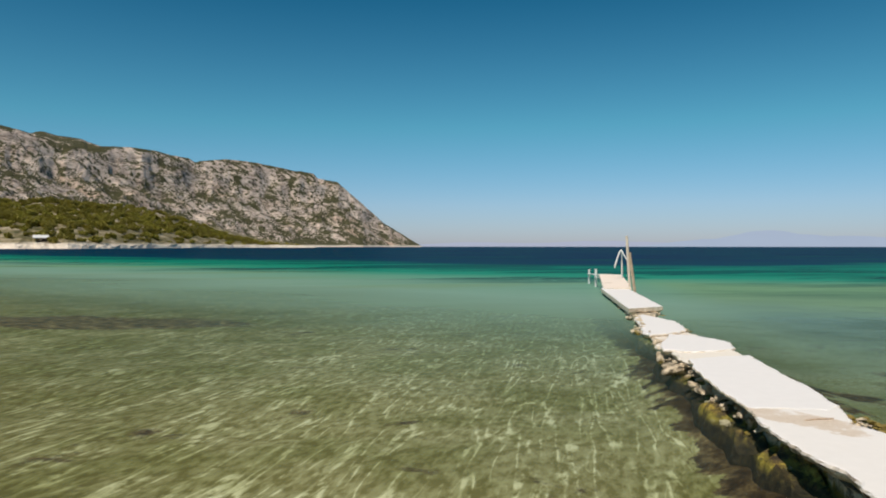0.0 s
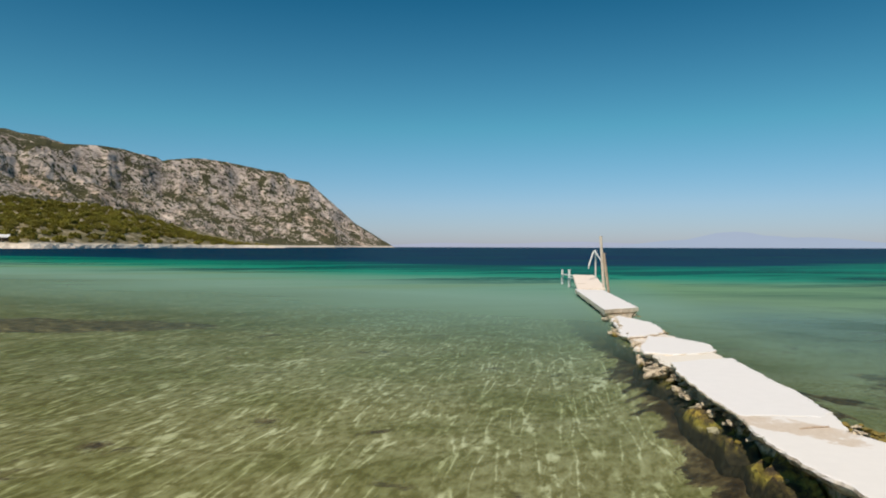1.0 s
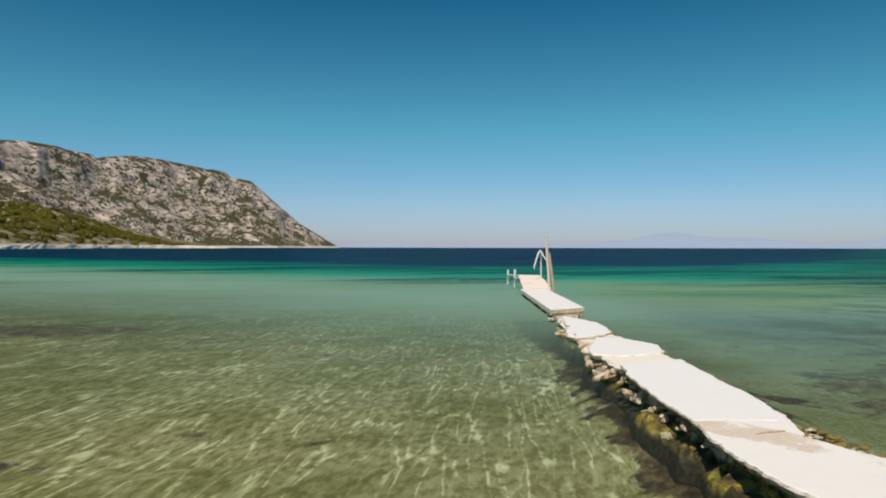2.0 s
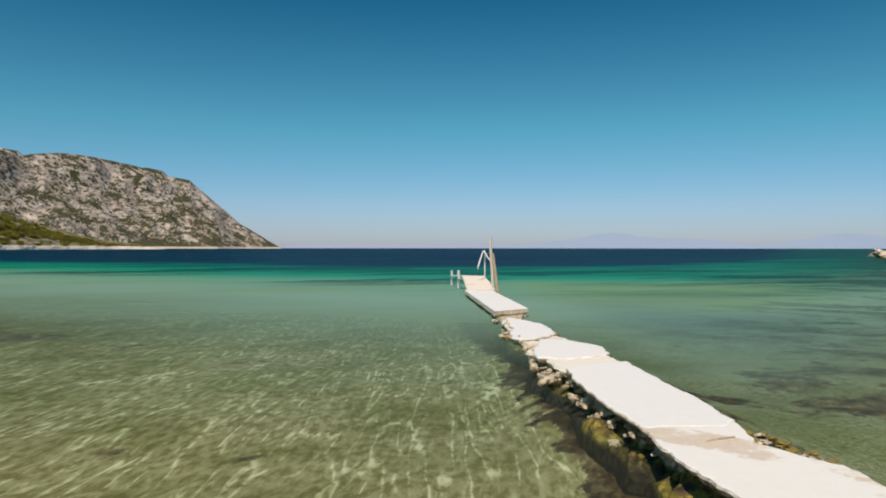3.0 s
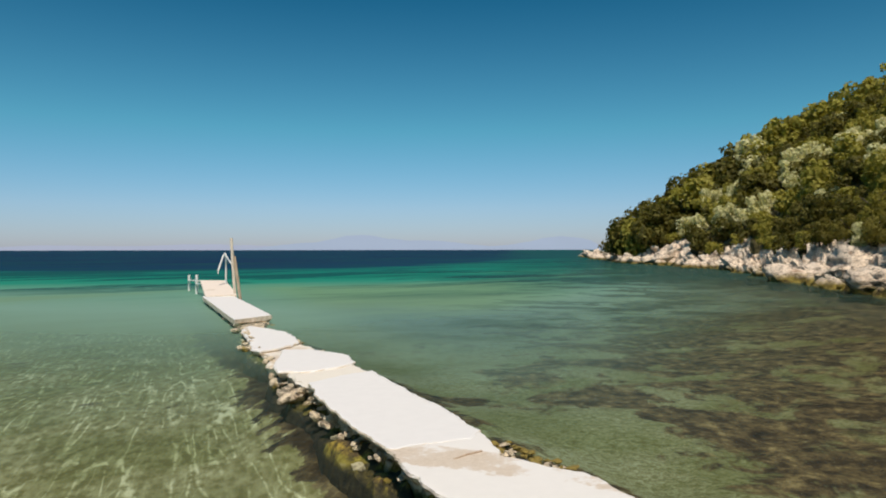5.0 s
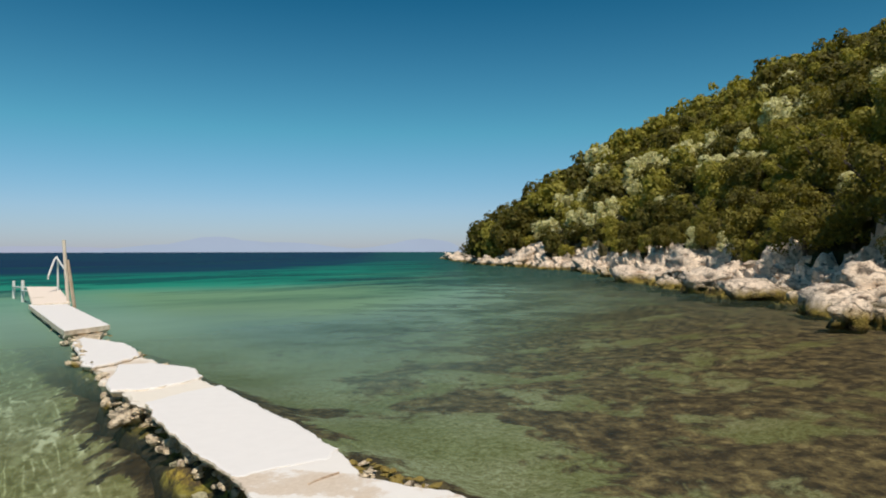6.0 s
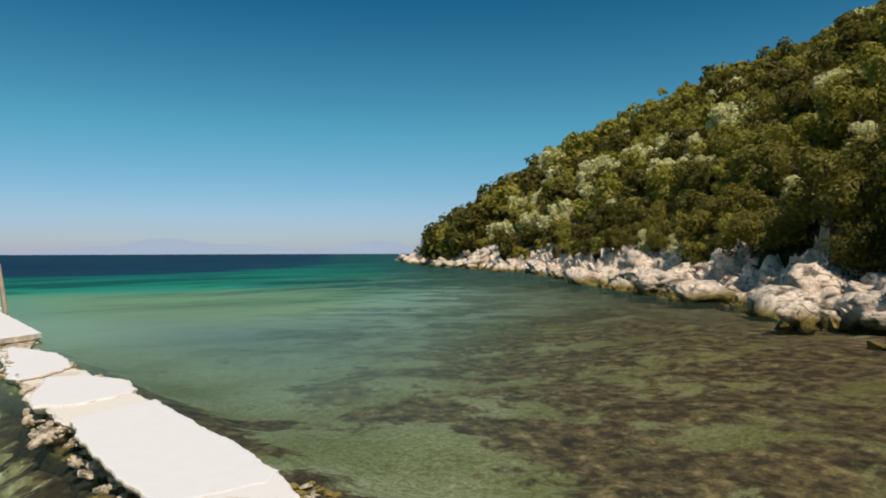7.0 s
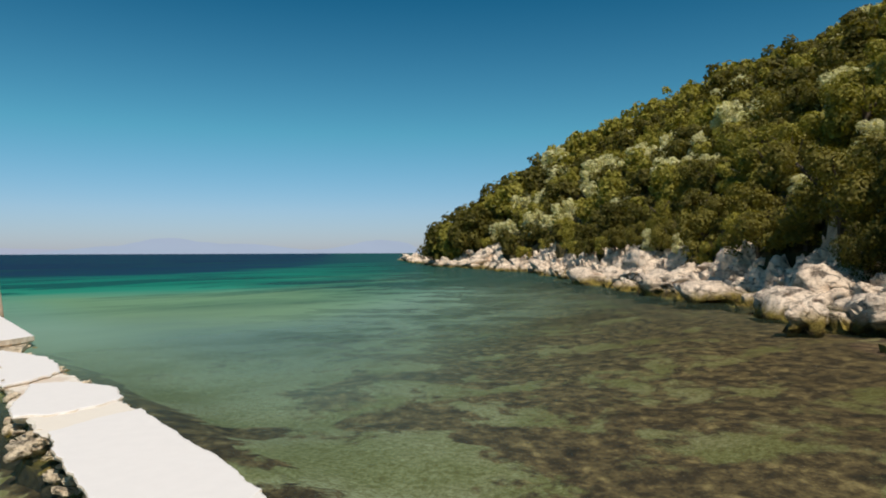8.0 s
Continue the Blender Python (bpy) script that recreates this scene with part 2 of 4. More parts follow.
    m.link(tint, clear.inputs["Color"])
    milk = m.n("BsdfDiffuse")
    m.link(body, milk.inputs["Color"])
    under = m.n("MixShader")
    m.link(thick, under.inputs[0])
    m.link(clear.outputs[0], under.inputs[1])
    m.link(milk.outputs[0], under.inputs[2])
    gloss = m.n("BsdfGlossy", Roughness=0.12)
    gloss.inputs["Color"].default_value = (0.7, 0.8, 0.85, 1)
    m.link(bp.outputs[0], gloss.inputs["Normal"])
    fr = m.n("Fresnel", IOR=1.12)
    m.link(bp.outputs[0], fr.inputs["Normal"])
    top = m.n("MixShader")
    m.link(m.math("MULTIPLY", fr.outputs[0], 0.09), top.inputs[0])
    m.link(under.outputs[0], top.inputs[1])
    m.link(gloss.outputs[0], top.inputs[2])
    m.link(top.outputs[0], m.out.inputs["Surface"])
    return m.m


def mat_bed():
    m = Mat("sea_bed", 0.95, 0.1)
    p = m.place()
    x, y, z = m.xyz(p)
    # caustic light painted into the sand's colour: bright streaks, darker between
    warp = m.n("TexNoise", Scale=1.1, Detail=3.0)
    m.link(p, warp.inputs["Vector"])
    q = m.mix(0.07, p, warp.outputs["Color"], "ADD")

    def caustic_line(turn, scale, width, stretch):
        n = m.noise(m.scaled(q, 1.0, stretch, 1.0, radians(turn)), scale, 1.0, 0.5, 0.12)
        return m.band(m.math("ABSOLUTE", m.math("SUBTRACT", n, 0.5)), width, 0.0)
    caustics = m.math("ADD", m.math("MULTIPLY", caustic_line(11, 4.2, 0.05, 0.085), 0.85), m.math("MULTIPLY", caustic_line(16, 8.0, 0.05, 0.13), 0.28))
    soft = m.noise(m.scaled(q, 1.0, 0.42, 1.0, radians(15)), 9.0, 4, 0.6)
    caustics = m.math("MULTIPLY", caustics, m.math("MULTIPLY", m.band(soft, 0.32, 0.60), m.band(m.noise(m.scaled(p, 1.0, 0.5, 1.0, radians(17)), 2.2, 3, 0.6), 0.36, 0.60)))
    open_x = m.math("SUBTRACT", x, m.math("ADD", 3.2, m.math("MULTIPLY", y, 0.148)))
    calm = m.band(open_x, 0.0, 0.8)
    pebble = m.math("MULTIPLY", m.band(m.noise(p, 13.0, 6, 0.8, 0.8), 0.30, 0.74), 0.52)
    moving = m.math("ADD", m.math("MULTIPLY", caustics, 0.78), m.math("MULTIPLY", m.band(soft, 0.2, 0.8), 0.42))
    # crest: painted caustics left of the pier, pebble tone on the calm side
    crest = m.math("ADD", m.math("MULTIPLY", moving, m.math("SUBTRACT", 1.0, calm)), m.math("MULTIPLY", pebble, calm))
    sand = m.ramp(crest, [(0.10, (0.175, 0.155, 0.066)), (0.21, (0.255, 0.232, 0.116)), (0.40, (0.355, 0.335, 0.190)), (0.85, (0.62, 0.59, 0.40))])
    sand = m.mix(m.band(m.noise(p, 0.5, 6), 0.42, 0.62), sand, m.mix(1.0, sand, (0.72, 0.74, 0.6), "MULTIPLY"))
    sand = m.mix(m.math("MULTIPLY", m.band(coastward(m, x, y), 0.0, 9.0), 0.85), sand, m.mix(1.0, sand, (0.68, 0.54, 0.38), "MULTIPLY"))
    sand = m.mix(calm, sand, m.mix(1.0, sand, (0.96, 1.10, 1.30), "MULTIPLY"))
    # sand darkened to the left, standing in for the lens's darker corner
    sand = m.mix(m.band(x, -1.0, -7.0), sand, m.mix(1.0, sand, (0.66, 0.68, 0.62), "MULTIPLY"))
    # weed and dark stones
    n = m.math("ADD", m.math("MULTIPLY", m.noise(p, 0.42, 4, 0.55, 0.5), 0.5), m.math("MULTIPLY", m.noise(m.scaled(p, 1.0, 0.75, 1.0, radians(45)), 1.25, 9, 0.72, 0.5), 0.5))
    side = coastward(m, x, y)
    dens = m.math("MULTIPLY", m.math("MULTIPLY", m.band(side, -9.0, 8.0), m.band(open_x, 1.4, 4.2)), 0.155)
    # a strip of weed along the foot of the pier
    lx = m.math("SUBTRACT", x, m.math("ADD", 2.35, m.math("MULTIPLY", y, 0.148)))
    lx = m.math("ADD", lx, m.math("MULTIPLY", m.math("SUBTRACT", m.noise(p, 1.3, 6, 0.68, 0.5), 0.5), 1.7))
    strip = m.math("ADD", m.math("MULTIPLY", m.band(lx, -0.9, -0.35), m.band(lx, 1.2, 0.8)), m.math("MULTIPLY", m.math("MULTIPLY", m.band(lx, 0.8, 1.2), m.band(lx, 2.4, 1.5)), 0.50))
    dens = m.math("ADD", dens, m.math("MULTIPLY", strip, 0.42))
    # two dark clumps off the pier
    for cx, cy, rx, ry in ((6.3, 11.3, 0.75, 0.55), (8.5, 8.6, 0.55, 0.4), (5.6, 13.4, 0.9, 0.5)):
        ux, uy = m.math("DIVIDE", m.math("SUBTRACT", x, cx), rx), m.math("DIVIDE", m.math("SUBTRACT", y, cy), ry)
        dens = m.math("ADD", dens, m.math("MULTIPLY", m.band(m.math("ADD", m.math("MULTIPLY", ux, ux), m.math("MULTIPLY", uy, uy)), 1.6, 0.3), 0.22))
    # a lone reef in the open sand
    rx = m.math("DIVIDE", m.math("ADD", x, 11.0), 5.6)
    ry = m.math("DIVIDE", m.math("SUBTRACT", y, 21.6), 2.2)
    reef = m.band(m.math("ADD", m.math("MULTIPLY", rx, rx), m.math("MULTIPLY", ry, ry)), 1.3, 0.2)
    dens = m.math("ADD", dens, m.math("MULTIPLY", reef, 0.27))
    weed = m.band(m.math("ADD", n, dens), 0.575, 0.635)
    wcol = m.ramp(m.noise(m.scaled(p, 1, 0.7, 1, radians(45)), 3.6, 8, 0.75), [(0.34, (0.022, 0.02, 0.02)), (0.46, (0.062, 0.046, 0.032)), (0.55, (0.14, 0.105, 0.06)), (0.68, (0.34, 0.27, 0.14))])
    wcol = m.mix(m.math("MULTIPLY", m.band(side, 0.0, 10.0), 0.5), wcol, m.mix(1.0, wcol, (0.75, 0.62, 0.5), "MULTIPLY"))
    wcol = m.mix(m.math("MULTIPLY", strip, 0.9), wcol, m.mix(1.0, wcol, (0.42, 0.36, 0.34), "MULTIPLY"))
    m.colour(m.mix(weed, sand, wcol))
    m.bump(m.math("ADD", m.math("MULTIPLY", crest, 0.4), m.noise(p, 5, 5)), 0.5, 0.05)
    return m.m


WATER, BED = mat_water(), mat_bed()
DECK = mat_concrete("limewashed_concrete", (0.79, 0.755, 0.735), 0.68)
SANDY = mat_concrete("sandy_concrete", (0.80, 0.69, 0.60), 0.58)
WORN = mat_concrete("worn_concrete", (0.80, 0.755, 0.715), 0.60, True)
JOINT = mat_concrete("crumbled_concrete", (0.80, 0.73, 0.64), 0.50)
ROCK = mat_rock("coast_rock", (0.90, 0.735, 0.575), (0.28, 0.19, 0.13))
STONE = mat_rock("rubble_stone", (0.74, 0.61, 0.44), (0.24, 0.17, 0.11), True, 3.0, (0.24, 0.12))
ALGAE = mat_plain("yellow_algae", (0.09, 0.065, 0.015), (0.34, 0.25, 0.06), 7, 0.8)


def mat_ledge():
    m = Mat("weed_crust", 0.75, 0.3)
    p = m.place()
    a = m.noise(p, 2.6, 7, 0.68, 0.6)
    b = m.noise(p, 14, 6, 0.7)
    col = m.ramp(m.math("ADD", m.math("MULTIPLY", a, 0.7), m.math("MULTIPLY", b, 0.3)),
                 [(0.38, (0.02, 0.015, 0.01)), (0.47, (0.07, 0.05, 0.025)), (0.53, (0.26, 0.19, 0.035)), (0.6, (0.44, 0.34, 0.07)), (0.7, (0.6, 0.5, 0.34))])
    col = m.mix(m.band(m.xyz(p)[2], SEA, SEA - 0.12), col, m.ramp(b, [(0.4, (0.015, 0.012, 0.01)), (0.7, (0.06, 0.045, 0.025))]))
    m.colour(col)
    m.bump(m.math("ADD", a, m.math("MULTIPLY", b, 0.4)), 0.9, 0.06)
    return m.m


LEDGE = mat_ledge()
LEAF_DARK = mat_leaf("dark_leaves", (0.085, 0.077, 0.014), (0.26, 0.225, 0.045), (1.2, 1.15, 0.4))
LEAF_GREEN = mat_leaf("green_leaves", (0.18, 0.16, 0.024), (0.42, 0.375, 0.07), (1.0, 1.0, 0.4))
LEAF_PALE = mat_leaf("olive_leaves", (0.52, 0.50, 0.24), (0.85, 0.80, 0.50), (1.0, 1.0, 0.6))
BARK = mat_plain("bark", (0.05, 0.04, 0.03), (0.16, 0.12, 0.09), 6, 0.9, (1, 1, 0.2), 0.6)
TIMBER = mat_plain("weathered_timber", (0.30, 0.20, 0.13), (0.62, 0.48, 0.36), 5, 0.8, (6, 6, 0.6), 0.4)
BLEACHED = mat_plain("bleached_timber", (0.48, 0.38, 0.29), (0.80, 0.70, 0.60), 5, 0.8, (6, 6, 0.6), 0.4)
STEEL = mat_plain("white_painted_steel", (0.62, 0.60, 0.57), (0.82, 0.80, 0.78), 12, 0.45)


def mat_hill_soil():
    m = Mat("scrub_soil", 0.95, 0.1)
    p = m.place()
    a = m.noise(p, 0.5, 8, 0.65)
    m.colour(m.ramp(a, [(0.3, (0.03, 0.03, 0.012)), (0.55, (0.09, 0.075, 0.035)), (0.75, (0.22, 0.17, 0.11))]))
    m.bump(a, 0.6, 0.3)
    return m.m


def mat_mountain():
    m = Mat("mountain_rock", 0.95, 0.1)
    p = m.place()
    g = m.n("NewGeometry").outputs["Normal"]
    up = m.xyz(g)[2]
    a = m.noise(p, 0.010, 6, 0.6, 0.6)
    b = m.noise(m.scaled(p, 0.8, 0.8, 3.2), 0.045, 9, 0.75, 0.4)
    v = m.math("ADD", m.math("MULTIPLY", a, 0.25), m.math("MULTIPLY", b, 0.75))
    rock = m.ramp(v, [(0.39, (0.13, 0.10, 0.085)), (0.45, (0.37, 0.29, 0.24)), (0.50, (0.60, 0.48, 0.40)), (0.60, (0.80, 0.67, 0.57))])
    tan = m.band(m.noise(p, 0.006, 3), 0.52, 0.66)
    rock = m.mix(m.math("MULTIPLY", tan, 0.5), rock, (0.52, 0.36, 0.25))
    s = m.math("ADD", m.noise(p, 0.02, 8, 0.74, 0.5), m.math("MULTIPLY", m.band(up, 0.55, 0.95), 0.13))
    scrub = m.band(s, 0.54, 0.585)
    dots = m.n("TexVoronoi", Scale=0.075)
    m.link(p, dots.inputs["Vector"])
    bush = m.math("MULTIPLY", m.band(dots.outputs["Distance"], 0.44, 0.32), m.band(m.noise(p, 0.012, 5, 0.65), 0.36, 0.5))
    scrub = m.math("MAXIMUM", scrub, bush)
    col = m.mix(scrub, rock, m.ramp(b, [(0.3, (0.035, 0.036, 0.018)), (0.7, (0.12, 0.11, 0.055))]))
    z = m.math("ADD", m.xyz(p)[2], m.math("MULTIPLY", b, 8.0))
    col = m.mix(m.band(z, 11.0, 7.0), col, (0.66, 0.57, 0.48))
    m.colour(col)
    m.bump(m.math("ADD", b, m.math("MULTIPLY", a, 1.0)), 0.6, 12.0)
    return m.m


def mat_shore():
    m = Mat("shore_slope", 0.95, 0.1)
    p = m.place()
    z = m.xyz(p)[2]
    a = m.noise(p, 0.05, 8, 0.7)
    soil = m.ramp(a, [(0.35, (0.07, 0.075, 0.03)), (0.52, (0.22, 0.18, 0.10)), (0.66, (0.5, 0.42, 0.31))])
    pale = m.ramp(m.noise(p, 0.2, 6, 0.7), [(0.3, (0.50, 0.41, 0.32)), (0.6, (0.84, 0.73, 0.61))])
    k = m.math("ADD", z, m.math("MULTIPLY", m.math("SUBTRACT", a, 0.5), 6.0))
    m.colour(m.mix(m.band(k, 5.5, 3.0), soil, pale))
    m.bump(a, 0.8, 3.0)
    return m.m


SOIL, MOUNTAIN, SHORE = mat_hill_soil(), mat_mountain(), mat_shore()


# far land glows in the colour of the haze instead of being lit
def mat_haze_glow(name, col):
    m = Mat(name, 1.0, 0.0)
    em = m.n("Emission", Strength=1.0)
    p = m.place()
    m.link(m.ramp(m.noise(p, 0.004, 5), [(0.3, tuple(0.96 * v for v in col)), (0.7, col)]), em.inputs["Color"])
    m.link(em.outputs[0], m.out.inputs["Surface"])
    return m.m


# ---------------------------------------------------------------- mesh helpers
def mesh_from(name, verts, faces, material, smooth=False):
    me = bpy.data.meshes.new(name)
    me.from_pydata([tuple(v) for v in verts], [], [tuple(f) for f in faces])
    me.update()
    me.materials.append(material)
    if smooth:
        me.polygons.foreach_set("use_smooth", [True] * len(me.polygons))
    return me


def part(name, bm, material, parent, label=""):
    me = bpy.data.meshes.new(name)
    bm.normal_update()
    bm.to_mesh(me)
    bm.free()
    me.materials.append(material)
    ob = new(name, me)
    ob.parent = parent
    return tagged(ob, label)


def thing(name, label, category, at=(0, 0, 0), group="", kind=""):
    ob = new(name)
    ob.empty_display_size = 0.2
    ob.location = at
    return tagged(ob, label, category, group, kind)


def grid_faces(nu, nv):
    return [(i * nv + j, (i + 1) * nv + j, (i + 1) * nv + j + 1, i * nv + j + 1) for i in range(nu - 1) for j in range(nv - 1)]


def smooth01(a, b, x):
    t = min(1.0, max(0.0, (x - a) / (b - a)))
    return t * t * (3 - 2 * t)


def tube(bm, a, b, r0, r1=None, seg=10):
    """A rod from a to b, added to bm."""
    a, b = Vector(a), Vector(b)
    r1 = r0 if r1 is None else r1
    q = (b - a).to_track_quat("Z", "Y").to_matrix().to_4x4()
    rings = []
    for p, r in ((a, r0), (b, r1)):
        m = Matrix.Translation(p) @ q
        rings.append([bm.verts.new(m @ Vector((r * math.cos(2 * math.pi * k / seg), r * math.sin(2 * math.pi * k / seg), 0))) for k in range(seg)])
    for k in range(seg):
        bm.faces.new((rings[0][k], rings[0][(k + 1) % seg], rings[1][(k + 1) % seg], rings[1][k]))
    bm.faces.new(list(reversed(rings[0])))
    bm.faces.new(rings[1])


def bent_tube(bm, pts, r, seg=10):
    pts = [Vector(p) for p in pts]
    rings = []
    for i, p in enumerate(pts):
        d = (pts[min(i + 1, len(pts) - 1)] - pts[max(i - 1, 0)])
        m = Matrix.Translation(p) @ d.to_track_quat("Z", "Y").to_matrix().to_4x4()
        rings.append([bm.verts.new(m @ Vector((r * math.cos(2 * math.pi * k / seg), r * math.sin(2 * math.pi * k / seg), 0))) for k in range(seg)])
    for a, b in zip(rings, rings[1:]):
        for k in range(seg):
            bm.faces.new((a[k], a[(k + 1) % seg], b[(k + 1) % seg], b[k]))
    bm.faces.new(list(reversed(rings[0])))
    bm.faces.new(rings[-1])


def lump(seed, sub=3, rough=0.35, facet=0.25, flat=0.75):
    """A weathered boulder of radius about one."""
    bm = bmesh.new()
    bmesh.ops.create_icosphere(bm, subdivisions=sub, radius=1.0)
    o = Vector((seed * 7.31, seed * 3.17, seed * 1.93))
    for v in bm.verts:
        c = v.co.copy()
        k = 1.0 + rough * noise.noise(c * 1.1 + o) + 0.5 * rough * noise.noise(c * 2.7 + o) + 0.14 * noise.noise(c * 5.5 + o) + 0.07 * noise.noise(c * 12 + o)
        k += facet * (noise.cell(c * 1.7 + o) - 0.5) * 0.14
        v.co = Vector((c.x * k, c.y * k * 0.9, c.z * k * flat))
    return bm


# ---------------------------------------------------------------- sea
def axis(lo, hi, mid, fine, grow):
    """Steps that are fine round mid and widen outwards."""
    out = [mid]
    for sign, end in ((1, hi), (-1, lo)):
        x, d = mid, fine
        while (end - x) * sign > 0:
            x += sign * d
            d *= grow
            out.append(x if (end - x) * sign > 0 else end)
    return sorted(out)


def bed_height(x, y):
    w = y - 0.8 * math.sqrt((x - 24) ** 2 + 144)
    z = -0.34 - 0.10 * smooth01(0, 12, y) - 0.5 * smooth01(-12, 14, w) - 1.6 * smooth01(5, 50, w) - 7 * smooth01(48, 75, w) - 25 * smooth01(70, 400, w)
    z += 0.10 * noise.noise(Vector((x * 0.35, y * 0.35, 1.0))) + 0.035 * noise.noise(Vector((x * 1.6, y * 1.6, 4.0)))
    lx = x - 2.35 - 0.148 * y  # a weedy bank along the pier, stony shallows along the headland
    bank = smooth01(-1.3, -0.25, lx) * smooth01(2.6, 1.5, lx)
    z += bank * (0.22 + 0.07 * noise.noise(Vector((x * 2.2, y * 2.2, 7.0))))
    z += 0.5 * smooth01(3.0, 12.0, ((x - 6.2) * 1.07 - (y - 10.0)) / 1.46)
    return SEA + z + 3.2 * smooth01(3.0, -9.0, y + 0.15 * x)


xs, ys = axis(-4600, 4600, 4.0, 0.22, 1.045), axis(-300, 4600, 7.0, 0.22, 1.045)
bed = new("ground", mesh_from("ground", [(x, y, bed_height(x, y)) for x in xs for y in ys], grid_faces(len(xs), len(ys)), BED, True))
tagged(bed, "pale sand sea bed with painted caustic streaks and dark weed patches", "seabed", kind="structure")


def water_height(x, y):
    k = smooth01(90, 25, math.hypot(x, y))
    return 0.0 if k <= 0 else k * (0.018 * noise.noise(Vector((x * 0.9 + 0.4 * y, y * 0.7, 2.0))) + 0.008 * noise.noise(Vector((x * 2.6, y * 1.9 + x, 9.0))))


water = new("water", mesh_from("water", [(x, y, SEA + water_height(x, y)) for x in xs for y in ys], grid_faces(len(xs), len(ys)), WATER, True))
tagged(water, "clear turquoise sea water turning navy far out", "sea", kind="structure")


# ---------------------------------------------------------------- headland with rocks and trees
COAST = [(8.0, -16.0), (12.0, -3.0), (16.8, 5.3), (19.8, 7.3), (22.4, 9.0), (26.2, 11.6), (29.5, 15.1), (35.3, 21.8), (53.4, 40.1), (62.9, 53.7), (78.5, 77.0), (137.5, 147.9)]
INLAND = Vector((math.sin(radians(133)), math.cos(radians(133)), 0))


def coast_curve():
    """Evenly measured places along the shore, from behind the camera to the cape."""
    pts = [Vector((*p, 0)) for p in COAST]
    out = []
    for i in range(len(pts) - 1):
        p0, p1, p2, p3 = pts[max(i - 1, 0)], pts[i], pts[i + 1], pts[min(i + 2, len(pts) - 1)]
        n = max(4, int((p2 - p1).length / 0.25))
        for k in range(n):
            t = k / n
            out.append(0.5 * ((2 * p1) + (p2 - p0) * t + (2 * p0 - 5 * p1 + 4 * p2 - p3) * t * t + (3 * p1 - p0 - 3 * p2 + p3) * t ** 3))
    out.append(pts[-1])
    s = [0.0]
    for a, b in zip(out, out[1:]):
        s.append(s[-1] + (b - a).length)
    return out, s


CURVE, CURVE_S = coast_curve()
CAPE = CURVE_S[-1]
WOOD = min(CURVE_S, key=lambda s: abs(float(np.interp(s, CURVE_S, [p.x for p in CURVE])) - 88.0))  # the wood ends here; beyond it the cape is bare rock


def shore_point(s):
    x = np.interp(s, CURVE_S, [p.x for p in CURVE])
    y = np.interp(s, CURVE_S, [p.y for p in CURVE])
    return Vector((x, y, 0))


def land_height(s, d):
    """Height of the headland d metres inland from the shore, before the rock's roughness."""
    end = smooth01(CAPE + 1, CAPE - 16, s)
    top = (0.12 + 1.15 * smooth01(0, 4.5, d)) * (0.45 + 0.55 * end)
    hill = 0.72 * max(0.0, d - 3.6)
    ridge = 62.0 * (0.42 + 0.58 * smooth01(WOOD, WOOD - 50, s))
    hill = ridge * (1 - math.exp(-hill / ridge * 1.15))
    return top + hill * smooth01(WOOD + 7, WOOD - 6, s) - 2.4 * smooth01(0.4, -1.7, d)


def rough_rock(p, d):
    """Blocky, split relief of the shore rock at p."""
    k = smooth01(-2, 0.5, d) * smooth01(16, 6, d) + 0.12
    q = p * 0.42
    a = noise.ridged_multi_fractal(q, 0.9, 2.2, 5, 1.0, 2.0) - 1.0
    b = noise.noise(p * 0.22) * 1.1
    bend = Vector((0.3 * noise.noise(p * 1.3), 0.3 * noise.noise(p * 1.1 + Vector((5, 1, 0))), 0))
    c = noise.cell(p * 0.75 + bend) - 0.5
    along = Vector((0.68 * p.x + 0.73 * p.y, 2.6 * (0.73 * p.x - 0.68 * p.y), 0))  # thin beds that strike along the shore
    e = noise.cell(along * 0.8 + bend * 1.6) - 0.5
    f = noise.ridged_multi_fractal(p * 1.25, 0.8, 2.3, 4, 1.0, 2.0) - 1.0
    return k * (0.40 * a + 0.5 * b + 0.34 * c + 0.30 * e + 0.12 * f + 0.12 * noise.noise(p * 1.9) + 0.06 * noise.noise(p * 4.3) + 0.04 * noise.noise(p * 9.0))


ss, s = [], 0.0
while s < CAPE:
    ss.append(s)
    dist = (shore_point(s) - Vector((1, 2.5, 0))).length
    s += min(1.5, max(0.12, 0.007 * dist)) if s > 14 else 0.8
ss.append(CAPE)
ds = [-2.4 + 0.15 * i for i in range(72)]
while ds[-1] < 95:
    ds.append(ds[-1] + min(4.0, (ds[-1] - ds[-2]) * 1.12))
hv = []
for s in ss:
    base = shore_point(s)
    for d in ds:
        p = base + INLAND * d
        r = rough_rock(p, d) * (0.3 + 0.7 * smooth01(CAPE - 2, CAPE - 45, s))
        p = p - INLAND * (0.6 * r * smooth01(7, 1, d))
        hv.append((p.x, p.y, land_height(s, d) + r + (0.5 * noise.noise(p * 0.12) if d > 8 else 0)))
land_me = mesh_from("headland", hv, grid_faces(len(ss), len(ds)), ROCK)
land_me.materials.append(SOIL)
nd = len(ds) - 1
land_me.polygons.foreach_set("material_index", [1 if ds[i % nd] > 5.0 + 1.2 * math.sin(0.7 * (i // nd) * 0.31) else 0 for i in range(len(land_me.polygons))])
headland = tagged(new("headland", land_me), "steep wooded headland with pale jagged shore rock", "headland", kind="structure")

